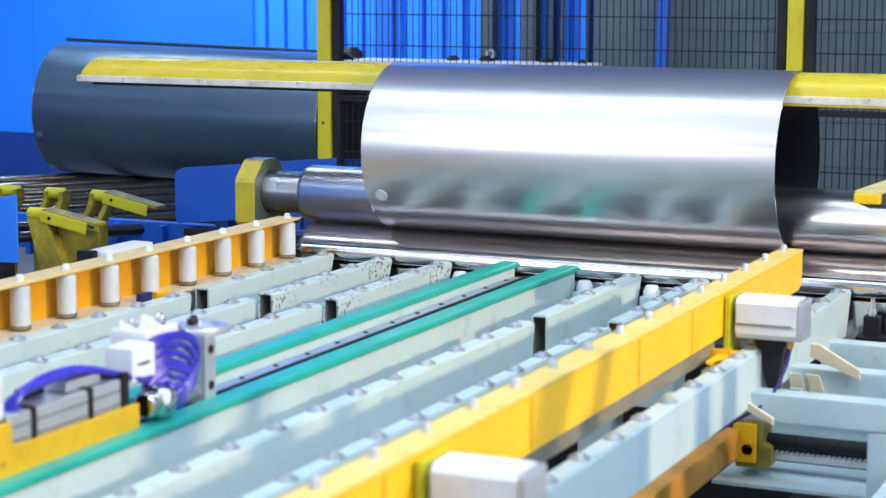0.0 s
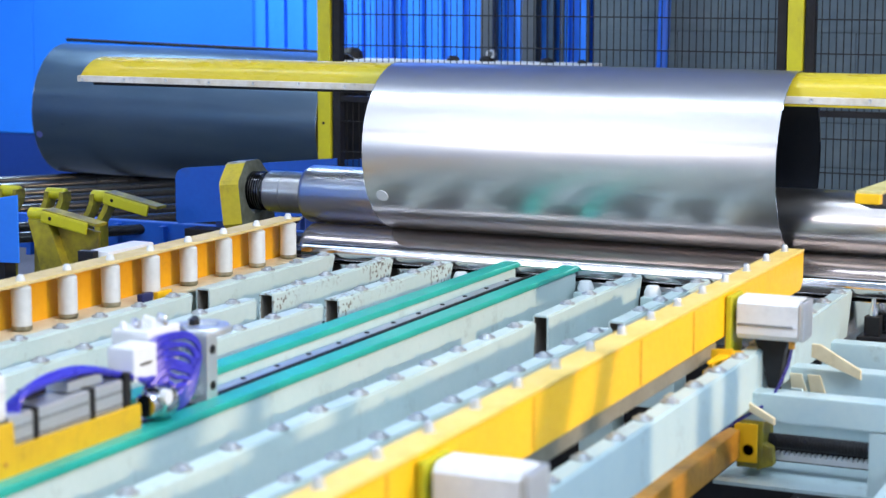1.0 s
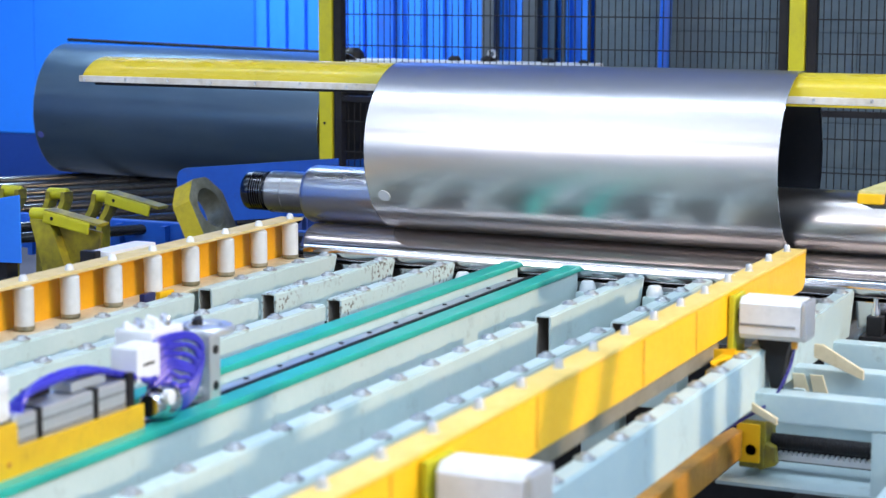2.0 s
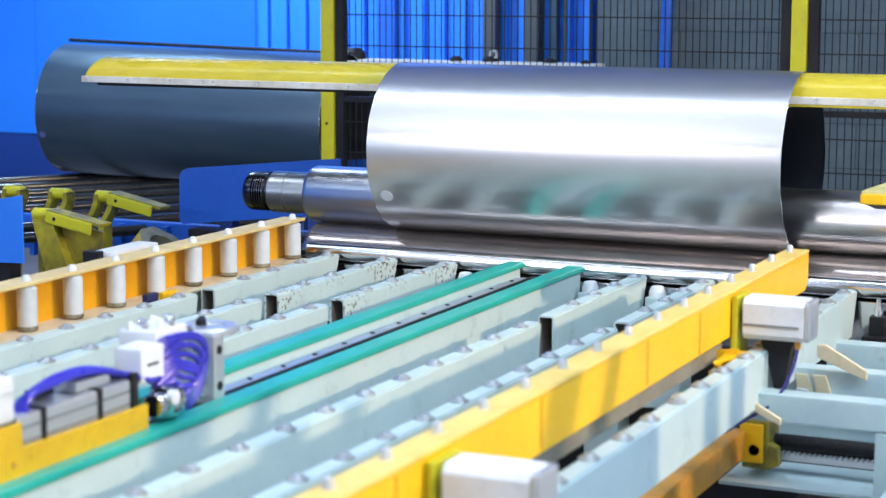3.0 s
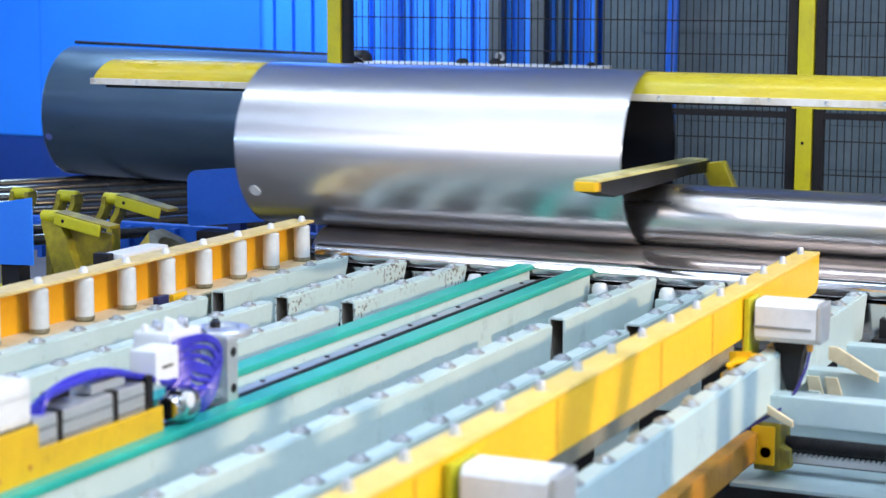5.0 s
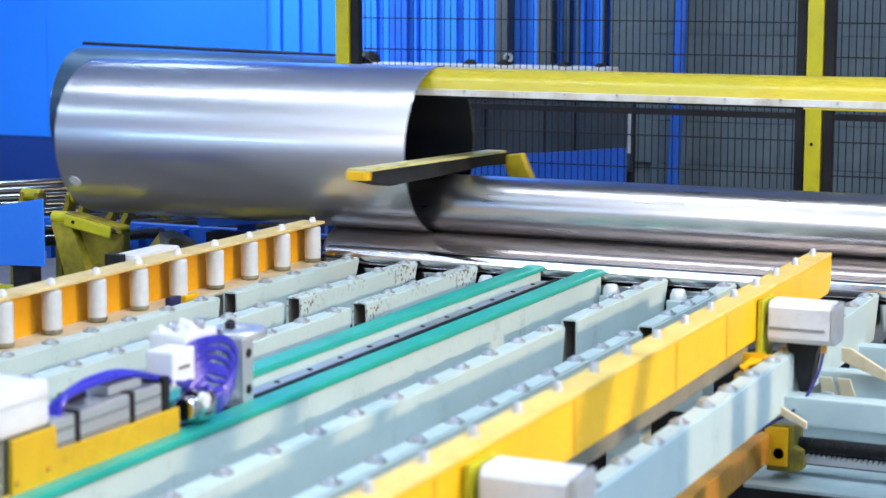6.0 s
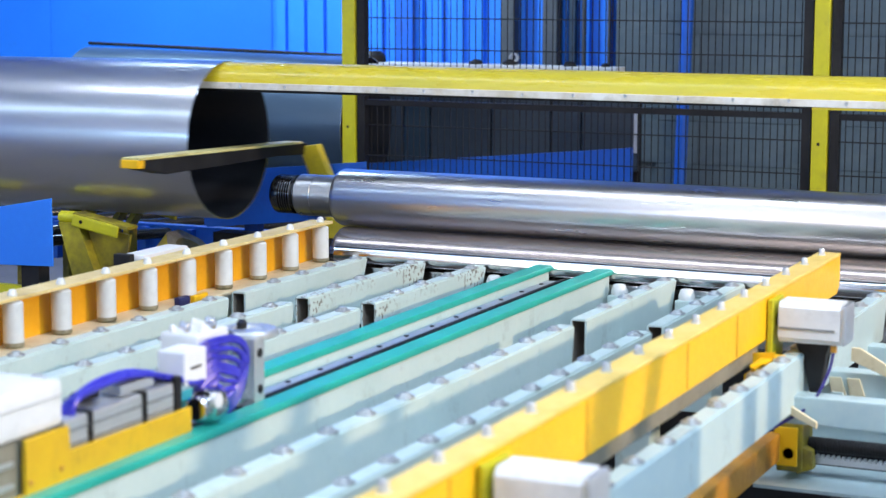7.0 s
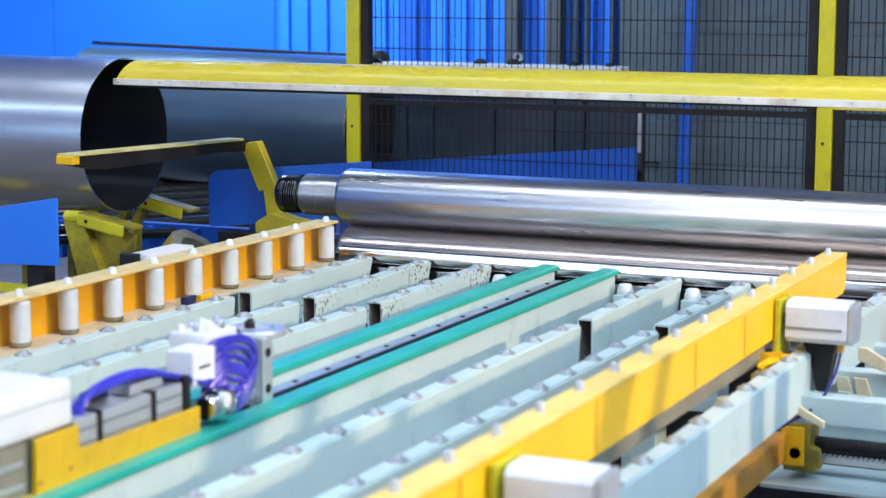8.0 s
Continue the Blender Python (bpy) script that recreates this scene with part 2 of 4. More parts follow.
def add_lathe(bm, profile, at, axis="z", n=32, m=None):
    """A turned body: profile of (radius, height) pairs along axis."""
    rings = []
    rot = Matrix.Translation(at) @ AXES[axis]
    if m is not None:
        rot = m @ rot
    for r, h in profile:
        if r <= 1e-6:
            rings.append([bm.verts.new(rot @ Vector((0, 0, h)))])
        else:
            rings.append([bm.verts.new(rot @ Vector((r * math.cos(2 * math.pi * k / n), r * math.sin(2 * math.pi * k / n), h))) for k in range(n)])
    for a, b in zip(rings, rings[1:]):
        for k in range(n):
            p, q = k, (k + 1) % n
            if len(a) == 1 and len(b) == 1:
                continue
            if len(a) == 1:
                bm.faces.new((a[0], b[p], b[q]))
            elif len(b) == 1:
                bm.faces.new((a[p], a[q], b[0]))
            else:
                bm.faces.new((a[p], a[q], b[q], b[p]))
    return bm


def lathe(profile, at=(0, 0, 0), axis="z", n=32, m=None):
    return add_lathe(bmesh.new(), profile, at, axis, n, m)


def rod(r, length, at, axis="z", n=24, bev=0.002, m=None):
    return lathe([(0, 0), (r - bev, 0), (r, bev), (r, length - bev), (r - bev, length), (0, length)], at, axis, n, m)


def add_prism(bm, outline, depth, m):
    """An outline in the local xy plane, pushed out along z by depth."""
    a = [bm.verts.new(m @ Vector((x, y, 0))) for x, y in outline]
    b = [bm.verts.new(m @ Vector((x, y, depth))) for x, y in outline]
    bm.faces.new(a[::-1])
    bm.faces.new(b)
    for i in range(len(a)):
        j = (i + 1) % len(a)
        bm.faces.new((a[i], a[j], b[j], b[i]))
    return bm


def prism(outline, depth, m, bev=0.0):
    bm = add_prism(bmesh.new(), outline, depth, m)
    if bev:
        bmesh.ops.bevel(bm, geom=bm.edges[:], offset=bev, segments=1, affect="EDGES")
    return bm


# local x -> world y, local y -> world z, pushed along world x
ALONG_X = Matrix(((0, 0, 1, 0), (1, 0, 0, 0), (0, 1, 0, 0), (0, 0, 0, 1)))
# local x -> world x, local y -> world z, pushed along world y
ALONG_Y = Matrix(((1, 0, 0, 0), (0, 0, 1, 0), (0, 1, 0, 0), (0, 0, 0, 1)))


def tube_along(points, r, n=8):
    """A round hose through points."""
    bm = bmesh.new()
    rings = []
    pts = [Vector(p) for p in points]
    for i, p in enumerate(pts):
        d = (pts[min(i + 1, len(pts) - 1)] - pts[max(i - 1, 0)]).normalized()
        side = d.cross(Vector((0, 0, 1)))
        if side.length < 1e-3:
            side = Vector((1, 0, 0))
        side.normalize()
        up = side.cross(d)
        rings.append([bm.verts.new(p + r * (math.cos(2 * math.pi * k / n) * side + math.sin(2 * math.pi * k / n) * up)) for k in range(n)])
    for a, b in zip(rings, rings[1:]):
        for k in range(n):
            q = (k + 1) % n
            bm.faces.new((a[k], a[q], b[q], b[k]))
    bm.faces.new(rings[0][::-1])
    bm.faces.new(rings[-1])
    return bm


def curve_points(ctrl, n=10):
    """A smooth line through control points."""
    out = []
    c = [Vector(p) for p in ctrl]
    c = [2 * c[0] - c[1]] + c + [2 * c[-1] - c[-2]]
    for i in range(1, len(c) - 2):
        for k in range(n):
            t = k / n
            out.append(0.5 * ((2 * c[i]) + (c[i + 1] - c[i - 1]) * t + (2 * c[i - 1] - 5 * c[i] + 4 * c[i + 1] - c[i + 2]) * t * t + (3 * c[i] - c[i - 1] - 3 * c[i + 1] + c[i + 2]) * t ** 3))
    out.append(c[-2])
    return out


# ---------------------------------------------------------------- the hall
FZ = 0.0
HX0, HX1, HY0, HY1, HZ = -8.0, 6.0, -8.5, 5.0, 5.2
structure("floor", box(HX0, HX1, HY0, HY1, -0.2, FZ), M_FLOOR, "dusty brown-grey concrete factory floor with stains", "floor")
structure("ceiling", box(HX0, HX1, HY0, HY1, HZ, HZ + 0.15), M_CEIL, "pale blue hall ceiling with wide lamps", "ceiling")
structure("wall_west", box(HX0 - 0.2, HX0, HY0, HY1, FZ, HZ), M_WALL, "blue painted hall wall", "wall")
structure("wall_east", box(HX1, HX1 + 0.2, HY0, HY1, FZ, HZ), M_PALEWALL, "pale painted hall wall", "wall")
structure("wall_south", box(HX0, HX1, HY0 - 0.2, HY0, FZ, HZ), M_PALEWALL, "pale painted hall wall", "wall")


def north_wall():
    """Wide blue cladding sheets with fine joints over a dark blue base."""
    w = structure("wall_north", box(HX0, HX1, HY1 + 0.03, HY1 + 0.2, FZ, HZ), M_DARKBLUE, "bright blue metal-clad hall wall with a dark blue base", "wall")
    x = -7.95
    for k in range(9):
        x1 = min(x + 1.594, HX1)
        if x1 - x > 0.1:
            part("cladding_sheet", box(x, x1 - 0.006, HY1, HY1 + 0.03, 0.615, HZ, 0.004), M_WALL, w)
        x = x1
    part("base_band", box(HX0, HX1, HY1 + 0.01, HY1 + 0.03, FZ, 0.61), M_DARKBLUE, w, "dark blue base band")


north_wall()


def ceiling_lights():
    for lx, ly, sx, sy, _ in LAMPS:
        t = thing("ceiling_light", "wide white panel light out of view, switched on", "ceiling light", (lx, ly, HZ), "hall ceiling lights")
        part("housing", box(-sx / 2 - 0.1, sx / 2 + 0.1, -sy / 2 - 0.04, sy / 2 + 0.04, -0.14, 0.0, 0.01), M_WHITEPAINT, t)
        for s in (-sy / 3, sy / 3):
            part("tube", rod(0.02, sx, (-sx / 2, s, -0.19), "x", 12), M_TUBE, t, "glowing lamp tube", True)
    t = thing("wall_floodlight", "square floodlight on the east wall, switched on", "floodlight", FLOOD)
    part("housing", box(0.03, 0.16, -0.2, 0.2, -0.2, 0.2, 0.02), M_BLACK, t)
    part("bracket", box(0.16, 0.28, -0.03, 0.03, -0.03, 0.03), M_BLACK, t)
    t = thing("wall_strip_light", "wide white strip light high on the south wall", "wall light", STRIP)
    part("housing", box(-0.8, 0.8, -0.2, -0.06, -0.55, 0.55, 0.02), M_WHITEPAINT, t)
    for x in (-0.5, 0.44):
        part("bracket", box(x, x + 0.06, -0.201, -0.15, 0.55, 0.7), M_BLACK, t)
    t = thing("wall_strip_light", "long low white strip light on the south wall", "wall light", LONG)
    part("housing", box(-1.35, 1.35, -0.2, -0.12, -0.26, 0.26, 0.02), M_WHITEPAINT, t)
    for lx, ly, *_ in FILL_BAYS:
        t = thing("fill_bay_lamp", "bell-shaped high bay lamp hanging out of view, added as fill", "ceiling light", (lx, ly, 3.45), "high bay lamps")
        part("bell", lathe([(0.40, 0.0), (0.41, 0.01), (0.30, 0.22), (0.12, 0.36), (0.12, 0.46), (0, 0.46)], n=32), M_ALU, t, "", True)
        part("stem", rod(0.02, 1.31, (0, 0, 0.45)), M_BLACK, t)


ceiling_lights()

# ---------------------------------------------------------------- rolling machine
RY, RZ, RR = 0.20, 0.949, 0.087
SR, SLEN = 0.247, 1.208
SZ = RZ - RR + SR - 0.001


def bending_rolls():
    t = thing("upper_bending_roll", "polished steel upper bending roll with stepped journal", "machine roll", (0, RY, RZ))
    part("barrel", lathe([(0.0, -0.192), (RR - 0.009, -0.192), (RR - 0.006, -0.190), (RR, -0.176), (RR, 2.4), (0, 2.4)], axis="x", n=96), M_STEEL, t, "", True)
    part("journal", lathe([(0, -0.330), (0.060, -0.330), (0.064, -0.325), (0.064, -0.272), (0.0625, -0.271), (0.0625, -0.268), (0.064, -0.267), (0.064, -0.192)], axis="x", n=64), M_JOURNAL, t, "handled steel journal", True)
    prof = [(0, -0.416), (0.050, -0.416), (0.057, -0.410), (0.060, -0.402), (0.060, -0.384)]
    for k in range(5):
        h = -0.382 + 0.008 * k
        prof += [(0.056, h), (0.056, h + 0.002), (0.060, h + 0.003), (0.060, h + 0.0065)]
    prof += [(0.053, -0.338), (0.053, -0.330)]
    part("ringed_end", lathe(prof, axis="x", n=64), M_OILY, t, "dark oily ringed end", True)
    for yy, lab in ((0.17, "dark polished lower roll under the sheet"), (0.40, "dark polished rear lower roll")):
        t = thing("lower_bending_roll", lab, "machine roll", (0, yy, 0.764))
        part("barrel", lathe([(0, -0.172), (0.090, -0.172), (0.098, -0.164), (0.100, -0.155), (0.100, 2.4), (0, 2.4)], axis="x", n=80), M_ROLLDARK, t, "", True)
        part("journal", lathe([(0, -0.20), (0.043, -0.20), (0.045, -0.195), (0.045, -0.172)], axis="x", n=32), M_OILY, t, "", True)
    t = thing("feed_roll", "chromed feed roll at the end of the table", "machine roll", (0, 0.036, 0.798))
    part("barrel", lathe([(0, -0.12), (0.026, -0.12), (0.028, -0.118), (0.028, 2.4), (0, 2.4)], axis="x", n=40), M_CHROME, t, "", True)
    part("shaft_end", lathe([(0, -0.15), (0.011, -0.15), (0.012, -0.148), (0.012, -0.12)], axis="x", n=20), M_OILY, t, "dark shaft end", True)


bending_rolls()


def machine_frame():
    t = thing("rolling_machine_frame", "dark steel frame that carries the bending rolls", "machine frame")
    part("bed", box(-0.25, 2.5, 0.0, 0.50, FZ, 0.62, 0.01), M_BLACK, t)
    part("apron", box(-0.14, 2.4, 0.012, 0.022, 0.62, 0.768, 0.002), M_CHROME, t, "bright wiped steel apron")
    part("headstock", box(2.4, 2.95, -0.1, 0.6, FZ, 1.55, 0.02), M_BLUE, t, "blue painted headstock")
    part("bearing_block", box(-0.215, -0.178, 0.03, 0.47, 0.62, 0.80, 0.01), M_BLACK, t)


machine_frame()


def roll_cover():
    t = thing("roll_guard_beam", "long yellow half-round beam with a pale lower strip", "guard beam", (0, 0.2, 1.282))
    x0, x1 = -0.970, 2.42
    n = 14
    bm = bmesh.new()
    ends = []
    for xx, sl, hi, up in ((x0 + 0.004, 0.030, 0.060, 0.0), (x1, 0.0, 0.060, 0.0)):
        ring = []
        for k in range(n + 1):
            a = radians(180 - 180 * k / n)
            ring.append(bm.verts.new((xx + sl * math.sin(a), 0.085 * math.cos(a), 0.010 + up + hi * math.sin(a))))
        ends.append(ring)
    m = 40
    rows = []
    for j in range(m + 1):
        f = j / m
        rows.append([bm.verts.new(p.co.lerp(q.co, f) + Vector((0, 0, 0.0012 * math.sin(7.0 * f + 2 * f * f)))) for p, q in zip(*ends)])
    for ring in ends:
        for p in ring:
            bm.verts.remove(p)
    for a, b in zip(rows, rows[1:]):
        for k in range(n):
            bm.faces.new((a[k], a[k + 1], b[k + 1], b[k]))
        bm.faces.new((a[n], a[0], b[0], b[n]))
    bm.faces.new(rows[0])
    bm.faces.new(rows[-1][::-1])
    part("shell", bm, M_COVER, t, "yellow enamelled shell, scuffed", True)
    part("edge_strip", box(x0 - 0.002, x1, -0.094, -0.084, -0.008, 0.012, 0.002, Matrix.Rotation(radians(0.09), 4, "Y")), M_STRIP, t, "pale worn strip along the lower edge")
    part("bent_lip", box(1.28, x1, -0.092, -0.080, -0.017, -0.010, 0.002), M_COVER, t, "bent yellow lip under the strip")
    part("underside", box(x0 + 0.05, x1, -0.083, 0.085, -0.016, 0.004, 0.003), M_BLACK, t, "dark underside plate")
    for k in range(22):
        part("rivet", lathe([(0.005, 0), (0.004, 0.003), (0, 0.004)], (x0 + 0.02 + 0.155 * k, -0.0975, 0.001 + 0.002 * (k % 3)), "y", 10, Matrix.Diagonal((1, 1, 1, 1))), M_ALU, t, "", True)


roll_cover()


def rolled_sheet(name, r, length, label, outside, inside, tag, tag_material, gap=0.06, seam=80):
    """An open rolled sheet along x, from -length to 0, with a round tag at (x, angle, radius)."""
    t = thing(name, label, "rolled sheet")
    n, m, th = 128, 12, 0.0012
    a0, a1 = radians(seam) + gap, radians(seam) + 2 * math.pi - gap

    def at(u, a, rr):
        return Vector((u, rr * math.cos(a), rr * math.sin(a)))
    bm = bmesh.new()
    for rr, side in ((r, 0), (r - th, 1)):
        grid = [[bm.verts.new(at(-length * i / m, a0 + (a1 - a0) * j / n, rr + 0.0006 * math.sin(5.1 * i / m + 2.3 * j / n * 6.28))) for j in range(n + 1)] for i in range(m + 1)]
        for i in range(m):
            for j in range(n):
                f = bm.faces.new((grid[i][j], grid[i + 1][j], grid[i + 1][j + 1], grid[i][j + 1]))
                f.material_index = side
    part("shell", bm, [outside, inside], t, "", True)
    for xx in (0.0, -length):
        e = bmesh.new()
        a = [[e.verts.new(at(xx + dx, a0 + (a1 - a0) * j / n, rr)) for j in range(n + 1)] for dx, rr in ((0.0006, r + 0.0008), (0.0006, r - th - 0.0008), (-0.0006, r - th - 0.0008), (-0.0006, r + 0.0008))]
        for s in range(4):
            for j in range(n):
                e.faces.new((a[s][j], a[s][j + 1], a[(s + 1) % 4][j + 1], a[(s + 1) % 4][j]))
        part("rim", e, M_CHROME, t, "bright cut edge", True)
    # tag colour holds its reflection: white on the bright sheet, blue on the grey
    hx, ha, hr = tag
    e = bmesh.new()
    c = e.verts.new(at(hx, ha, r + 0.0014))
    ring = [e.verts.new(at(hx + hr * math.cos(2 * math.pi * k / 24), ha + hr / r * math.sin(2 * math.pi * k / 24), r + 0.0014)) for k in range(24)]
    low = [e.verts.new(at(hx + hr * math.cos(2 * math.pi * k / 24), ha + hr / r * math.sin(2 * math.pi * k / 24), r - 0.0005)) for k in range(24)]
    for k in range(24):
        q = (k + 1) % 24
        e.faces.new((c, ring[k], ring[q]))
        e.faces.new((ring[k], low[k], low[q], ring[q]))
    part("round_tag", e, tag_material, t, "small round pale tag")
    return t


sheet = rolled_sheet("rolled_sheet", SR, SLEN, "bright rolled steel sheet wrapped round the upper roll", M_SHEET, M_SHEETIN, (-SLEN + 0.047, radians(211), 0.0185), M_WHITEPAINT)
sheet.location = (1.320, RY, SZ)


def end_bearing():
    """The hinged octagonal bearing that frees the roll's end by tilting down about a pivot near the floor."""
    t = thing("hinged_end_bearing", "worn yellow octagonal end bearing on a tilting arm", "bearing housing", (-0.30, RY, 0.41))
    z0 = RZ - 0.41
    bm = bmesh.new()
    n = 48
    outer, inner = [], []
    for k in range(n):
        a = 2 * math.pi * (k + 0.5) / n
        oct_r = 0.100 / math.cos((a + math.pi / 8) % (math.pi / 4) - math.pi / 8)
        if math.sin(a) < 0:
            oct_r = 0.100 / max(abs(math.cos(a)), abs(math.sin(a)))
        outer.append((oct_r * math.cos(a), oct_r * math.sin(a)))
        inner.append((0.0655 * math.cos(a), 0.0655 * math.sin(a)))
    loops = []
    for x, lst in ((-0.026, outer), (-0.026, inner), (-0.094, inner), (-0.094, outer)):
        loops.append([bm.verts.new((x, p, z0 + q)) for p, q in lst])
    for s in range(4):
        a, b = loops[s], loops[(s + 1) % 4]
        for k in range(n):
            f = bm.faces.new((a[k], a[(k + 1) % n], b[(k + 1) % n], b[k]))
            front = s == 3 and (a[k].co.y + a[(k + 1) % n].co.y) / 2 < -0.045
            f.material_index = 0 if front or s == 2 else 1
    part("housing", bm, [M_LIMEWORN, M_OILYMETAL], t, "octagonal housing, paint worn to metal")
    part("arm", box(-0.09, -0.03, -0.06, 0.06, -0.02, z0 - 0.095, 0.006), M_LIMEWORN, t)
    part("pivot", rod(0.035, 0.16, (0, -0.08, -0.005), "y"), M_BLACK, t, "dark pivot pin", True)
    return t


bearing = end_bearing()


def pivot_stand():
    t = thing("bearing_pivot_stand", "black stand under the tilting end bearing", "machine stand")
    part("cheek", box(-0.42, -0.30, RY - 0.11, RY - 0.085, FZ, 0.45, 0.004), M_BLACK, t)
    part("cheek", box(-0.42, -0.30, RY + 0.085, RY + 0.11, FZ, 0.45, 0.004), M_BLACK, t)


pivot_stand()


def pusher():
    """The cross arm that strips the sheet off the roll. Its left face is at x = 0, its tip at y = -0.4."""
    t = thing("sheet_pusher", "yellow and black cross arm that pushes the rolled sheet", "pusher arm")
    tilt = Matrix.Translation((0, -0.4, 1.105)) @ Matrix.Rotation(radians(-1.5), 4, "X")
    part("top_plate", box(0, 0.062, 0, 0.955, -0.008, 0.0, 0.002, tilt), M_CREAMLIME, t, "pale yellow top face")
    part("tip_block", box(-0.002, 0.058, -0.004, 0.03, -0.032, -0.007, 0.004, tilt), M_YELLOW, t, "yellow tip block")
    part("side_bar", prism([(0.028, -0.008), (1.0, -0.008), (0.99, -0.046), (0.80, -0.040), (0.45, -0.050), (0.15, -0.056), (0.028, -0.036)], 0.054, tilt @ Matrix.Translation((0.003, 0, 0)) @ ALONG_X, 0.002), M_BLACK, t, "black rubber-faced bar")
    part("upper_leg", prism([(0.034, 1.060), (0.104, 1.070), (0.176, 0.914), (0.104, 0.900)], 0.035, Matrix.Translation((0, 0.575, 0)) @ ALONG_Y, 0.003), M_LIMEWORN, t, "slanted yellow leg")
    part("lower_leg", prism([(0.118, 0.93), (0.174, 0.93), (0.196, 0.80), (0.138, 0.78)], 0.03, Matrix.Translation((0, 0.577, 0)) @ ALONG_Y, 0.003), M_LIMEWORN, t, "")
    part("foot", prism([(0.11, 0.765), (0.36, 0.765), (0.35, 0.80), (0.25, 0.815), (0.17, 0.835), (0.11, 0.80)], 0.08, Matrix.Translation((0, 0.54, 0)) @ ALONG_Y, 0.003), M_LIMEWORN, t, "yellow foot on its slide")
    return t


arm = pusher()


def pusher_track():
    t = thing("stripper_track", "dark slide rail behind the rolls", "slide rail")
    part("rail", box(-0.86, 2.5, 0.54, 0.62, 0.715, 0.762, 0.004), M_BLACK, t)
    for x in (-0.84, 0.4, 2.2):
        part("leg", box(x, x + 0.06, 0.55, 0.61, FZ, 0.715), M_BLACK, t)


pusher_track()

# ---------------------------------------------------------------- feed table
BAR_X = [0.0, 0.19, 0.38, 0.947, 1.14]
YT = -3.7
GAP_FAR, GAP_NEAR = -0.702, -0.785


def channel(y0, y1, w, h, wall, slant):
    """An inverted channel along y, right top edge on x = 0, z = 0, with a slanted far end."""
    bm = bmesh.new()
    out = []
    for y, s in ((y0, 0.0), (y1, slant)):
        prof = [(-w, -h), (-w, 0), (0, 0), (0, -h), (-wall, -h), (-wall, -wall), (-w + wall, -wall), (-w + wall, -h)]
        out.append([bm.verts.new((x, y + s * z / h, z)) for x, z in prof])
    a, b = out
    for k in range(8):
        f = bm.faces.new((a[k], a[(k + 1) % 8], b[(k + 1) % 8], b[k]))
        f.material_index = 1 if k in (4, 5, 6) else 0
    for r in (a, b):
        bm.faces.new((r[0], r[1], r[6], r[7]))
        bm.faces.new((r[1], r[2], r[5], r[6]))
        bm.faces.new((r[2], r[3], r[4], r[5]))
    bmesh.ops.bevel(bm, geom=[e for e in bm.edges if abs(e.verts[0].co.z) < 1e-6 and abs(e.verts[1].co.z) < 1e-6 and abs(e.verts[0].co.y - e.verts[1].co.y) > 0.1], offset=0.004, segments=2, affect="EDGES")
    return bm


BOLT = lathe([(0.0195, 0), (0.0195, 0.003), (0.0182, 0.004), (0.0112, 0.0042), (0.0108, 0.0085), (0.009, 0.0098), (0, 0.0102)], n=18)
for f in BOLT.faces:
    f.smooth = True
BOLT_MESH = bpy.data.meshes.new("bolt_head")
BOLT.to_mesh(BOLT_MESH)
BOLT_MESH.materials.append(M_BOLT)
BOLT.free()


def table_bar(x, y0, y1, z=0.80, slant=0.05, h=0.115, w=0.042, phase=0.05, paint=None):
    t = thing("table_bar", "pale grey-green steel channel of the feed table with bolt heads", "table bar", (x, 0, z), "feed table bars")
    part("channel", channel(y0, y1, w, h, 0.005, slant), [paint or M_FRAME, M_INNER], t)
    y = y1 - phase
    while y > y0 + 0.03:
        b = new("bolt_head", BOLT_MESH)
        b.parent = t
        b.matrix_basis = pose(-w / 2 + random.uniform(-0.003, 0.003), y, 0.0, 0, 0, random.uniform(0, 90))
        y -= 0.16
    return t


for i, bx in enumerate(BAR_X + [1.522]):
    paint = M_FRAME_BLUE if i > 4 else M_FRAME
    table_bar(bx, GAP_FAR, 0.0, phase=0.04 + 0.013 * (i % 3), paint=M_FRAME_CHIP if i in (1, 2) else paint)
    table_bar(bx, YT, GAP_NEAR if i < 5 else -0.757, phase=0.06 + 0.02 * (i % 2), h=0.115, slant=0.02 if i < 5 else 0.05, paint=paint)
table_bar(-0.19, YT, -0.05)


def green_rail(x):
    t = thing("slide_rail", "pale steel bar topped with a teal plastic slide strip", "slide rail", (x, 0, 0.812), "teal slide rails")
    part("beam", prism([(YT, -0.14), (-0.05, -0.14), (0.0, -0.06), (0.0, -0.016), (YT, -0.016)], 0.040, Matrix.Translation((-0.042, 0, 0)) @ ALONG_X, 0.003), M_FRAME, t)
    part("strip", box(-0.045, 0.003, YT, 0.012, -0.016, 0.0, 0.005), M_TEAL, t, "teal plastic strip")
    return t


for sx in (0.795, 0.988, 0.42):
    s = thing("end_stop", "small white tapered end stop between the table bars", "end stop", (sx, -0.035, 0.665), "white end stops")
    part("base", box(-0.025, 0.025, -0.03, 0.03, 0.0, 0.085, 0.003), M_FRAME, s)
    part("cap", lathe([(0.023, 0.085), (0.023, 0.097), (0.017, 0.112), (0.014, 0.114), (0, 0.114)], n=20), M_WHITE, s, "white tapered cap", True)

green_rail(0.575)
green_rail(0.755)


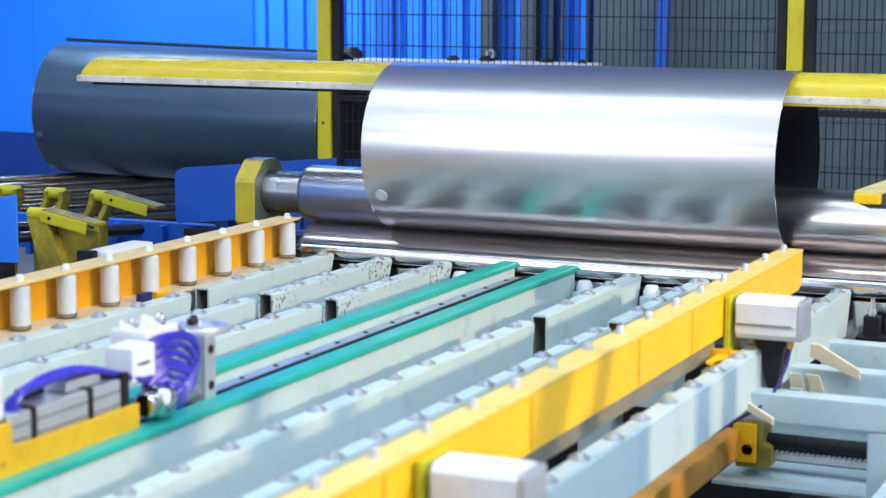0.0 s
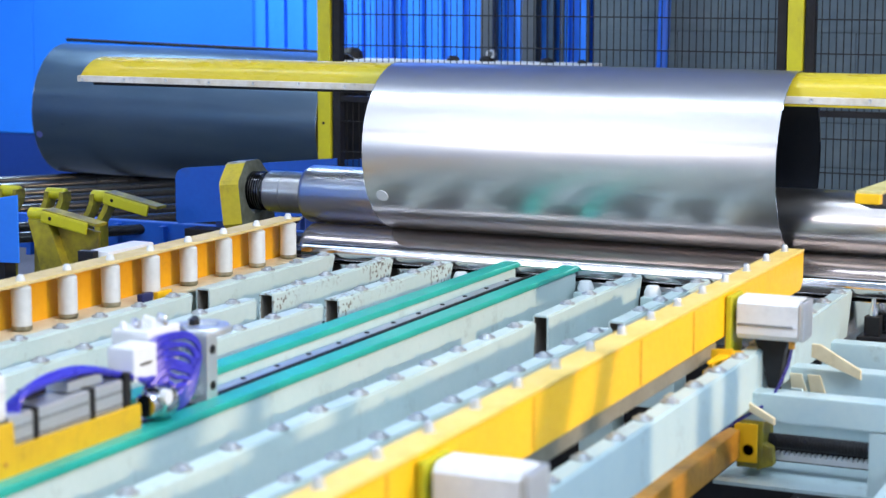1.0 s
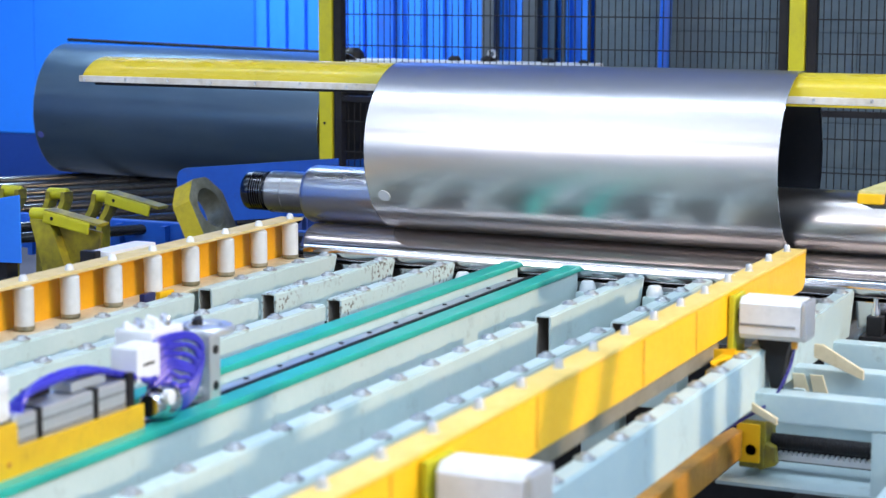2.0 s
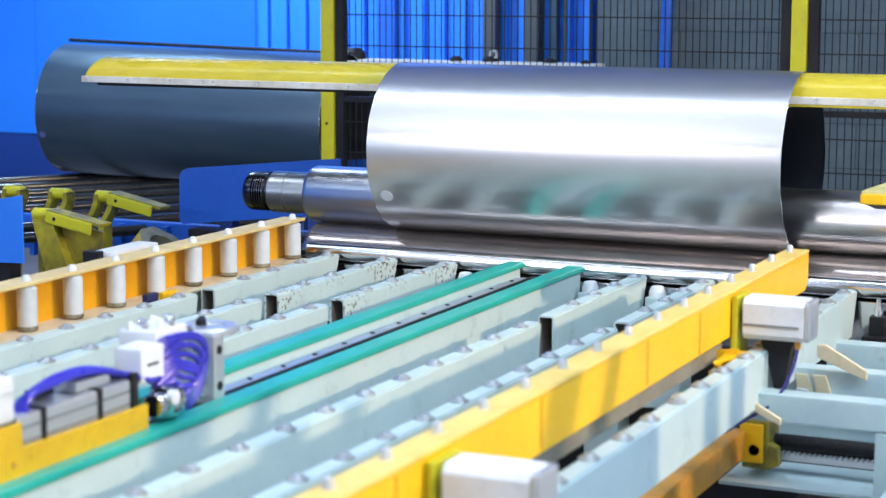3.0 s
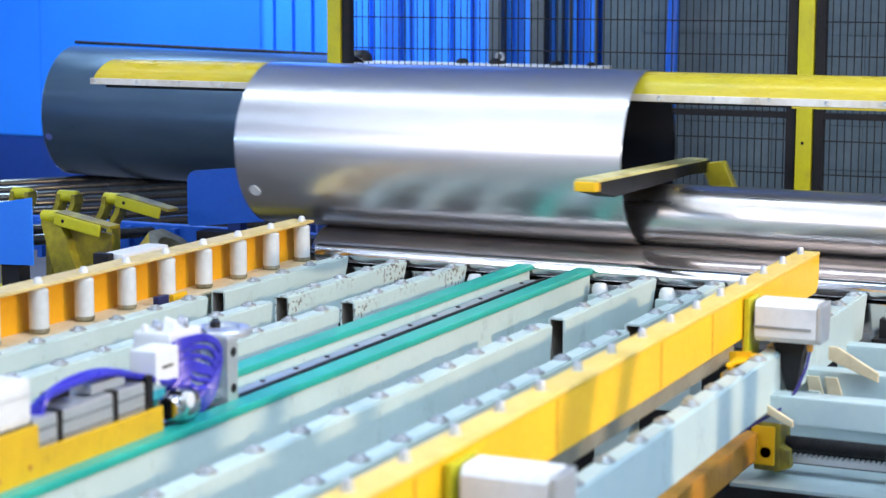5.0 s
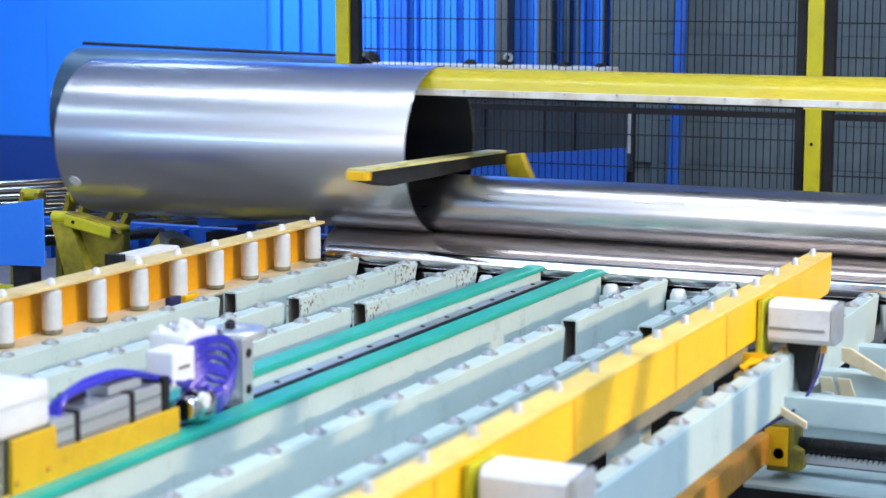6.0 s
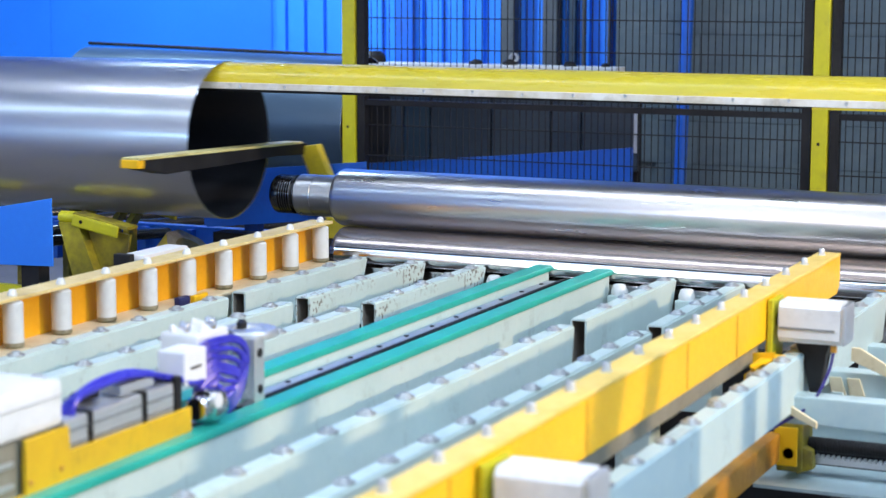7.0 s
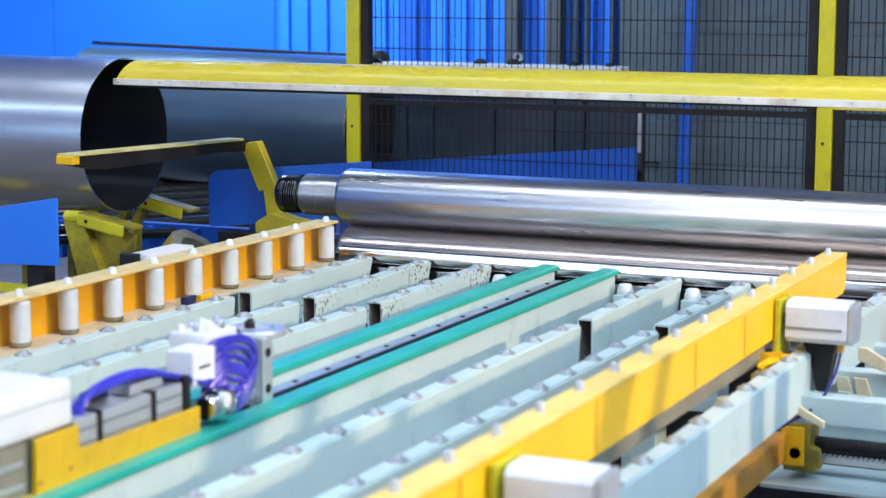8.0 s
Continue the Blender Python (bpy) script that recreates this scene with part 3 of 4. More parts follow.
def linear_guide():
    t = thing("linear_guide", "steel guide rail between the teal strips", "linear guide", (0.665, 0, 0.735))
    part("base", box(-0.085, 0.045, YT, -0.10, -0.03, 0.025), M_FRAME, t)
    part("rail", box(-0.050, -0.022, YT, -0.13, 0.025, 0.056, 0.003), M_ALU, t, "bright steel rail")
    part("wiper", box(-0.002, 0.008, YT, -0.13, 0.0405, 0.064, 0.001), M_BLACK, t, "black rubber strip")
    part("scale", box(-0.008, 0.030, YT, -0.13, 0.025, 0.040, 0.001), M_ALU, t, "bright flat scale")
    for k in range(24):
        part("screw", lathe([(0.006, 0.056), (0.006, 0.0585), (0, 0.059)], (-0.036, -0.2 - 0.14 * k, 0), n=10), M_BLACK, t, "", True)


linear_guide()


def table_frame():
    t = thing("feed_table_frame", "pale green welded frame under the feed table", "table frame")
    for y in (-0.45, -1.6, -2.9):
        part("cross_beam", box(-0.4, 1.2, y - 0.05, y + 0.05, 0.55, 0.665, 0.005), M_FRAME, t)
        for x in (-0.38, 0.95):
            part("leg", box(x, x + 0.09, y - 0.045, y + 0.045, FZ, 0.55, 0.005), M_FRAME, t)
            part("foot_plate", box(x - 0.03, x + 0.12, y - 0.08, y + 0.08, FZ, 0.015), M_BLACK, t)
    for x in (-0.02, 0.17, 0.36, 0.55, 0.73, 0.925, 1.12):
        for y in (-0.45, -1.6, -2.9):
            part("spacer", box(x - 0.012, x + 0.010, y - 0.03, y + 0.03, 0.665, 0.70), M_FRAME, t)


table_frame()


def pin_rail():
    t = thing("roller_guide_rail", "yellow channel rail with upright white guide rollers", "guide rail", (-0.11, 0, 0.90))
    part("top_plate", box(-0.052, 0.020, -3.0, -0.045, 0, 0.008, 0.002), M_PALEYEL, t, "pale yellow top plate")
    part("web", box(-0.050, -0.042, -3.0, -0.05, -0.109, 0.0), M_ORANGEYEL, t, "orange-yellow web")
    part("bottom_plate", box(-0.050, 0.040, -3.0, -0.06, -0.117, -0.109, 0.002), M_SAND, t, "sand-coloured lower plate")
    for k in range(16):
        y = -0.085 - 0.181 * k
        r = part("guide_roller", lathe([(0, -0.101), (0.021, -0.101), (0.0235, -0.098), (0.0235, -0.008), (0.020, -0.004), (0.014, -0.003), (0.014, 0), (0, 0)], (0.0, y, 0), n=24), M_WHITE, t, "white nylon guide roller", True)
        part("nut", lathe([(0.011, 0.008), (0.011, 0.013), (0.0095, 0.016), (0.008, 0.021), (0.005, 0.023), (0, 0.0235)], (0.0, y, 0), n=12), M_WHITE, r, "white domed cap", True)
        part("foot_ring", lathe([(0.017, -0.1085), (0.0215, -0.108), (0.0245, -0.1035), (0.0242, -0.0965), (0.0236, -0.0962)], (0.0, y, 0), n=20), M_OILYMETAL, r, "dark ring round the roller's foot", True)
    part("sensor", box(0.040, 0.056, -0.935, -0.885, -0.125, -0.084, 0.003), M_TAGNAVY, t, "small navy sensor")
    part("clip", box(0.040, 0.054, -0.86, -0.795, -0.125, -0.090, 0.003), M_YELLOW, t, "yellow clip")
    for y in (-0.9, -2.4):
        part("support", box(-0.05, -0.02, y - 0.05, y + 0.05, -0.245, -0.117, 0.003), M_YELLOW, t, "yellow support")


pin_rail()


def yellow_rail():
    t = thing("side_guide_rail", "deep yellow side rail with metal cap nuts on top", "guide rail", (1.448, 0, 0.925))
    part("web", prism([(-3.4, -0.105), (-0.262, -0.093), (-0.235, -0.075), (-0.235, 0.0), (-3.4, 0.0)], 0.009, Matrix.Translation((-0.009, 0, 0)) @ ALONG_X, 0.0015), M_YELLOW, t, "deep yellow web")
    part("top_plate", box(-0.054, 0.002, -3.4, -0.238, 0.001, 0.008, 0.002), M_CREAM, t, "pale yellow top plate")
    part("rear_web", box(-0.054, -0.049, -3.4, -0.25, -0.05, 0.001), M_YELLOW, t)
    for y in (-0.92, -1.16, -1.50, -2.05, -2.60):
        part("weld_seam", box(0.0002, 0.0012, y - 0.003, y + 0.003, -0.092, -0.004, 0.001), M_YELLOW_DARK, t)
    for k in range(17):
        y = -0.296 - 0.1745 * k
        r = part("guide_roller", lathe([(0, -0.075), (0.012, -0.075), (0.014, -0.072), (0.014, -0.006), (0, -0.004)], (-0.033, y, 0), n=20), M_WHITE, t, "white nylon guide roller", True)
        part("nut", lathe([(0.0105, 0.008), (0.0105, 0.0095), (0.0080, 0.010), (0.0078, 0.020), (0.0066, 0.0235), (0.0035, 0.025), (0, 0.0253)], (-0.033, y, 0), n=14), M_ALU, r, "pale domed cap nut", True)
    part("carrier_beam", box(-0.045, -0.012, -3.4, -0.95, -0.138, -0.106, 0.003), M_SANDGREY, t, "beige-grey beam under the rail")
    for y in (-1.02, -1.30):
        part("tie_block", box(-0.012, 0.022, y - 0.022, y + 0.022, -0.20, -0.15, 0.004), M_SAND, t, "pale tie block")
    for y in (-0.82, -2.42):
        part("hanger", box(-0.02, -0.01, y - 0.04, y + 0.04, -0.26, -0.09, 0.003), M_YELLOW, t)


yellow_rail()


def air_cylinder(y, group="rail actuators"):
    t = thing("actuator", "white square-bodied air actuator on a yellow bracket", "actuator", (1.46, y, 0.872), group)
    part("bracket", box(-0.008, 0.003, -0.05, 0.045, -0.085, 0.047, 0.002), M_LIME, t, "lime yellow bracket plate")
    bm = bmesh.new()
    w, h, c = 0.043, 0.045, 0.012
    pts = [(-w + c, -h), (w - c, -h), (w, -h + c), (w, h - c), (w - c, h), (-w + c, h), (-w, h - c), (-w, -h + c)]
    add_prism(bm, pts, 0.135, Matrix.Translation((0.014, 0, 0)) @ ALONG_X)
    part("body", bm, M_WHITEPAINT, t, "white painted body")
    part("end_cap", box(0.1495, 0.162, -0.042, 0.042, -0.044, 0.044, 0.008), M_ALU, t, "grey end cap")
    part("rod_seal", rod(0.016, 0.02, (-0.006, 0, 0), "x", 16), M_BLACK, t, "", True)
    for s in (-0.012,):
        part("groove", box(0.016, 0.138, -0.0455, -0.0425, s - 0.0025, s + 0.0025), M_GROOVE, t)
    part("fitting", lathe([(0.007, -0.062), (0.007, -0.044), (0, -0.044)], (0.132, -0.02, 0), n=12), M_ORANGE, t, "orange hose fitting", True)
    part("valve_block", prism([(0.040, -0.046), (0.120, -0.046), (0.105, -0.085), (0.098, -0.16), (0.075, -0.16), (0.062, -0.10)], 0.05, ALONG_Y, 0.004), M_BLACK, t, "black valve block")
    part("shelf", prism([(-0.006, -0.19), (0.034, -0.09), (0.034, -0.052), (-0.006, -0.052)], 0.006, Matrix.Translation((0, 0, -0.076))), M_YELLOW, t, "yellow bracket shelf")
    part("shelf_web", prism([(-0.19, -0.077), (-0.052, -0.077), (-0.052, -0.12), (-0.15, -0.12)], 0.006, Matrix.Translation((-0.004, 0, 0)) @ ALONG_X), M_YELLOW, t, "yellow gusset")
    part("side_fold", prism([(-0.030, -0.062), (0.024, -0.056), (0.020, -0.104), (0.006, -0.118), (-0.020, -0.112)], 0.006, Matrix.Translation((0, -0.105, 0)) @ ALONG_Y), M_YELLOW, t, "folded yellow ear")
    part("base_bracket", prism([(-0.055, -0.17), (0.03, -0.17), (0.03, -0.125), (0.045, -0.085), (-0.012, -0.085), (-0.055, -0.12)], 0.006, Matrix.Translation((0, -0.06, 0)) @ ALONG_Y), M_YELLOW, t, "folded yellow foot")
    return t


air_cylinder(-0.885)
air_cylinder(-2.46)


# ---------------------------------------------------------------- frame to the side of the table
def side_frame():
    t = thing("steel_framework", "pale blue-grey welded steel frame beside the feed table", "machine frame")
    rows = [(-0.93, 0.718, 0.062, "front"), (-0.60, 0.712, 0.075, "mid"), (-0.20, 0.70, 0.075, "rear")]
    for y, z, h, _ in rows:
        part("cross_beam", box(1.50, 3.2, y - 0.03, y + 0.03, z - h, z, 0.004), M_FRAME_BLUE, t)
    part("post", box(1.775, 1.90, -0.958, -0.902, FZ, 0.654, 0.004), M_FRAME_BLUE, t)
    part("post", box(1.775, 1.85, -0.23, -0.16, FZ, 0.622, 0.004), M_FRAME_BLUE, t)
    part("lower_beam", box(1.40, 3.0, -0.57, -0.51, 0.515, 0.580, 0.004), M_FRAME_BLUE, t)
    part("shelf_plate", box(1.40, 3.0, -0.83, -0.60, 0.470, 0.478), M_FRAME_BLUE, t)
    part("long_beam", box(1.86, 1.94, -3.0, 0.0, 0.52, 0.612, 0.004), M_FRAME_BLUE, t)
    for y in (-0.78, -0.42):
        part("gusset", prism([(1.50, 0.63), (1.56, 0.695), (1.585, 0.695), (1.62, 0.63)], 0.008, Matrix.Translation((0, y, 0)) @ ALONG_Y), M_FRAME_BLUE, t, "triangular gusset")
    # cream on the braces stands for warm light falling on them
    part("brace", prism([(1.490, 0.712), (1.500, 0.712), (1.578, 0.670), (1.578, 0.655), (1.490, 0.694)], 0.010, Matrix.Translation((0, -0.985, 0)) @ ALONG_Y, 0.001), M_SAND, t, "diagonal brace, cream for the warm light on it")
    part("brace", prism([(1.575, 0.775), (1.595, 0.775), (1.690, 0.722), (1.690, 0.700), (1.575, 0.745)], 0.010, Matrix.Translation((0, -0.655, 0)) @ ALONG_Y, 0.001), M_SAND, t, "diagonal brace, cream for the warm light on it")
    # two small cream plates stand for light patches on the mid beam
    for x in (1.520, 1.563):
        part("light_patch", prism([(x, 0.700), (x + 0.030, 0.700), (x + 0.045, 0.655), (x + 0.010, 0.655)], 0.006, Matrix.Translation((0, -0.64, 0)) @ ALONG_Y, 0.001), M_SAND, t, "cream plate for a light patch on the beam")
    return t


side_frame()


def shadow_frame():
    """Low steel rails and stays beyond the framework, unseen, added between floodlight and table to cast shadow
    stripes.
    """
    t = thing("added_shadow_frame", "unseen pale blue-grey steel frame with upright stays, added to cast shadows", "guard frame", (2.6, 0, 0))
    part("rail", box(-0.02, 0.02, -2.6, -1.46, 1.14, 1.245, 0.004), M_FRAME_BLUE, t)
    for y, w, z in ((-2.55, 0.06, 1.14), (-1.52, 0.06, 1.14), (-1.21, 0.073, 1.245), (-1.07, 0.08, 1.245), (-0.90, 0.012, 1.26)):
        part("post", box(-0.018, 0.018, y - w / 2, y + w / 2, FZ, z, 0.003), M_FRAME_BLUE, t)
    # these panels and their rail keep the floodlight off the cross beams
    for y0, y1 in ((-1.03, -0.86), (-0.83, -0.66), (-0.62, -0.35)):
        part("shade_panel", box(-0.012, 0.012, y0, y1, 0.98, 1.095, 0.003), M_FRAME_BLUE, t)
    part("shade_rail", box(-0.012, 0.012, -1.03, -0.35, 0.93, 0.978, 0.003), M_FRAME_BLUE, t)
    part("post", box(-0.018, 0.018, -0.39, -0.351, FZ, 0.929, 0.003), M_FRAME_BLUE, t)
    for y, w in ((-1.70, 0.115), (-1.52, 0.06)):
        part("stay", prism([(y - w / 2, 1.245), (y + w / 2, 1.245), (y + w / 2 + 0.09, 1.45), (y - w / 2 + 0.09, 1.45)], 0.03, Matrix.Translation((-0.015, 0, 0)) @ ALONG_X, 0.002), M_FRAME_BLUE, t, "leaning stay")


shadow_frame()


def screw_drive():
    t = thing("screw_drive", "black threaded adjusting screw with a yellow clamp", "screw drive", (0.045, -0.70, 0.552))
    prof = [(0, 1.44)]
    x = 1.44
    while x < 2.4:
        prof += [(0.0175, x), (0.0175, x + 0.003), (0.0155, x + 0.004), (0.0155, x + 0.006)]
        x += 0.007
    prof.append((0, x))
    part("screw", lathe(prof, axis="x", n=20), M_BLACK, t, "dark greasy thread", True)
    part("rack", box(1.44, 2.4, -0.02, 0.0, -0.040, -0.028), M_ALU, t, "toothed rack bar")
    for k in range(48):
        part("rack_tooth", box(1.445 + 0.012 * k, 1.451 + 0.012 * k, -0.02, 0.0, -0.028, -0.022), M_ALU, t)
    part("clamp", box(1.390, 1.45, -0.065, 0.035, -0.055, 0.060, 0.006), M_LIME_OLD, t, "yellow clamp block")
    part("clamp_screw", rod(0.010, 0.035, (1.425, -0.02, 0.058), "z", 12), M_BLACK, t, "", True)
    part("clamp_plate", box(1.386, 1.440, -0.075, -0.066, -0.040, 0.050, 0.003), M_YELLOW, t, "bright yellow clamp plate")
    part("clamp_ear", prism([(1.436, -0.06), (1.475, -0.045), (1.470, -0.005), (1.436, 0.012)], 0.03, Matrix.Translation((0, -0.06, 0)) @ ALONG_Y, 0.002), M_LIME_OLD, t)
    part("clamp_screw", rod(0.015, 0.045, (1.42, -0.075, -0.01), "y", 12), M_BLACK, t, "", True)
    part("carrier", box(1.335, 1.40, -1.5, -0.06, -0.03, 0.035, 0.004), M_ORANGE, t, "orange-brown carrier bar")
    part("screw_block", box(2.38, 2.46, -0.06, 0.06, -0.552, 0.06, 0.004), M_BLACK, t)


screw_drive()


def machine_pan():
    t = thing("oil_pan", "dark oily tray with bright rods beside the table", "oil pan")
    part("tray", box(1.44, 2.5, -2.2, -0.15, 0.28, 0.30), M_BLACK, t)
    for x, y in ((1.5, -2.15), (1.5, -0.2), (2.42, -2.15), (2.42, -0.2)):
        part("leg", box(x, x + 0.04, y, y + 0.04, FZ, 0.28), M_BLACK, t)
    for y in (-1.45, -1.20, -0.98):
        part("rod", rod(0.018, 1.03, (1.46, y, 0.32), "x", 16), M_CHROME, t, "bright rod", True)
    part("socket", lathe([(0.045, 0.30), (0.045, 0.38), (0.038, 0.385), (0.038, 0.40), (0, 0.40)], (1.72, -1.03, 0.0), n=24), M_FRAME_BLUE, t, "pale round socket", True)


machine_pan()


def roll_fittings():
    t = thing("roll_end_valves", "black fittings beside the lower rolls", "fitting")
    for x, y in ((1.585, -0.03), (1.68, -0.03)):
        part("valve_body", box(x - 0.02, x + 0.02, y - 0.02, y + 0.02, 0.69, 0.74, 0.003), M_BLACK, t)
        part("valve_stem", lathe([(0.012, 0.74), (0.012, 0.755), (0.007, 0.765), (0.007, 0.785), (0, 0.786)], (x, y, 0), n=12), M_CHROME, t, "", True)
    part("shelf", box(1.55, 2.4, -0.07, 0.0, 0.625, 0.69, 0.003), M_BLACK, t)


roll_fittings()


def air_hose(name, pts, r, label):
    return single(name, tube_along(curve_points(pts, 10), r), M_HOSEDARK, label, "air hose", "", True)


air_hose("air_hose", [(1.592, -0.905, 0.81), (1.585, -0.925, 0.765), (1.555, -0.95, 0.70), (1.50, -0.985, 0.66), (1.44, -1.0, 0.62), (1.37, -1.0, 0.575)], 0.0036, "dark blue air hose hanging from the actuator to the carrier")


# ---------------------------------------------------------------- gripper carriage on the table
def gripper():
    t = thing("gripper_carriage", "aluminium gripper carriage with blue air hoses on the guide", "gripper carriage", (0.70, -2.1, 0.80))
    # local y 0 is 2.1 m before the rolls
    part("base_channel", prism([(-1.2, -0.02), (-0.02, -0.02), (-0.02, 0.056), (-0.385, 0.056), (-0.385, 0.10), (-0.50, 0.10), (-0.50, 0.012), (-1.2, 0.012)], 0.008, Matrix.Translation((0.018, 0, 0)) @ ALONG_X, 0.0015), M_DIM_YELLOW, t, "bent yellow side plate")
    part("base_plate", box(-0.09, 0.018, -1.2, 0.0, -0.02, -0.008), M_DIM_YELLOW, t)
    for y, z in ((-0.41, 0.035), (-0.49, 0.03)):
        part("plate_screw", rod(0.005, 0.004, (0.025, y, z), "x", 10, 0.001), M_ORANGE, t)
    part("drive_housing", box(-0.085, 0.010, -1.15, -0.420, -0.006, 0.098, 0.006), M_SANDGREY, t, "beige-grey drive housing")
    for z in (0.03, 0.065):
        part("housing_rib", box(0.010, 0.014, -1.14, -0.515, z - 0.004, z + 0.004, 0.001), M_ALU, t)
    part("slide_block", box(-0.08, 0.0, -0.35, 0.1, -0.035, -0.02), M_ALU, t)
    body = part("profile_cylinder", box(-0.065, 0.012, -0.38, -0.055, 0.012, 0.105, 0.006), M_ALU, t, "aluminium profile cylinder")
    for z in (0.035, 0.062, 0.085):
        part("groove", box(0.0115, 0.0135, -0.375, -0.06, z - 0.0025, z + 0.0025), M_GROOVE, body)
    for y in (-0.31, -0.15):
        part("clamp_band", box(-0.068, 0.0155, y - 0.006, y + 0.006, 0.010, 0.108, 0.002), M_BLACK, body, "black clamp band")
    part("rear_cap", box(-0.07, 0.016, -0.055, -0.035, 0.008, 0.115, 0.004), M_BLACK, t, "black end cap")
    part("top_block", box(-0.05, 0.0, -0.20, -0.10, 0.108, 0.125, 0.003), M_ALU, t)
    part("sensor", box(-0.055, -0.03, -0.27, -0.22, 0.108, 0.122, 0.002), M_BLACK, t)
    part("nozzle", lathe([(0, -0.035), (0.020, -0.035), (0.024, -0.03), (0.022, -0.01), (0.029, -0.008), (0.032, 0.0), (0.032, 0.026), (0.030, 0.030), (0.0285, 0.0285), (0.024, 0.029), (0, 0.03)], (0.022, 0.034, 0.046), "y", 28), M_CHROME, t, "bright round coupling", True)
    part("nozzle_cap", lathe([(0.014, 0), (0.014, 0.012), (0, 0.012)], (0.046, 0.02, 0.062), "x", 16), M_WHITEPAINT, t, "", True)
    part("manifold", box(-0.045, 0.012, -0.02, 0.055, 0.090, 0.152, 0.005), M_WHITEPAINT, t, "white valve manifold")
    part("manifold_slot", box(0.0115, 0.0135, 0.0, 0.035, 0.118, 0.122), M_BLACK, t)
    part("upper_manifold", box(-0.09, -0.01, 0.06, 0.17, 0.100, 0.168, 0.006), M_WHITEPAINT, t, "white upper manifold")
    for k in range(8):
        part("port", lathe([(0.0065, 0.168), (0.0065, 0.176 + 0.003 * (k % 3)), (0.004, 0.181 + 0.003 * (k % 3)), (0, 0.182 + 0.003 * (k % 3))], (-0.07 + 0.024 * (k % 3), 0.070 + 0.0125 * k, 0), n=10), M_CHROME if k % 2 else M_WHITEPAINT, t, "", True)
    for k in range(3):
        part("elbow", tube_along(curve_points([(-0.03 - 0.02 * k, 0.175, 0.13 + 0.01 * k), (-0.03 - 0.02 * k, 0.195, 0.15), (-0.03 - 0.018 * k, 0.215, 0.14)], 5), 0.006, 8), M_CHROME, t, "push-in elbow", True)
    part("front_plate", box(-0.075, 0.012, 0.225, 0.265, 0.0, 0.135, 0.006), M_ALU, t, "aluminium front plate")
    for z in (0.035, 0.105):
        part("plate_bore", rod(0.009, 0.003, (0.011, 0.245, z), "x", 14, 0.0005), M_BLACK, t)
    part("top_flange", lathe([(0.050, 0), (0.058, 0.003), (0.058, 0.012), (0.053, 0.017), (0.034, 0.017), (0.032, 0.012), (0, 0.012)], (-0.035, 0.285, 0.126), n=32), M_ALU, t, "grey round flange", True)
    part("flange_bolt", lathe([(0.012, 0.148), (0.012, 0.160), (0, 0.161)], (-0.030, 0.25, 0), n=6), M_BLACK, t)
    part("flange_bolt", lathe([(0.008, 0.148), (0.008, 0.158), (0, 0.159)], (-0.05, 0.285, 0), n=6), M_BLACK, t)
    for z in (0.02, 0.045, 0.085, 0.11):
        part("hose_fitting", rod(0.009, 0.03, (-0.01, 0.195, z), "y", 12, 0.002), M_CHROME, t, "push-in fitting", True)
    # nested hose loops between the manifold and the front plate
    for k in range(13):
        f = k / 12
        g = 0.020 * math.sin(2.7 * k)
        top, out = 0.152 - 0.085 * f, 0.200 - 0.085 * f
        pts = [(-0.012 + 0.02 * f, 0.045, top - 0.014), (0.0 + 0.016 * f, 0.085 + 0.3 * g, top + 0.002), (0.008 + 0.016 * f, out - 0.030 + g * 0.3, top - 0.006 + g * 0.2),
               (0.012 + 0.016 * f, out + g * 0.4, top * 0.55 + 0.022), (0.008 + 0.014 * f, out - 0.030, 0.030 + 0.012 * f), (-0.005 + 0.016 * f, 0.105 - 0.02 * f, 0.004 + 0.0035 * k), (-0.02, 0.06, 0.020 + 0.004 * k)]
        part("air_hose", tube_along(curve_points(pts, 7), 0.0050, 8), M_HOSE, t, "blue air hose", True)
    for k in range(5):
        o = 0.007 * k
        pts = [(-0.03 + o, -0.385 + 0.01 * k, 0.075), (-0.028 + o, -0.33, 0.110 + 0.004 * k), (-0.03 + o, -0.24, 0.134 + 0.004 * (k % 3)), (-0.03 + o, -0.14, 0.134 + 0.003 * (k % 2)), (-0.02 + o * 0.8, -0.05, 0.112), (-0.005 + o * 0.5, 0.02, 0.09), (0.0, 0.07, 0.06 + 0.01 * k)]
        part("air_hose", tube_along(curve_points(pts, 8), 0.0058, 8), M_HOSE, t, "blue air hose", True)
    part("control_box", box(-0.17, 0.018, -0.78, -0.39, 0.102, 0.178, 0.012), M_WHITEPAINT, t, "white control box")
    part("box_lid_seam", box(-0.171, 0.0195, -0.79, -0.388, 0.150, 0.152), M_ALU, t)
    return t


gripper()


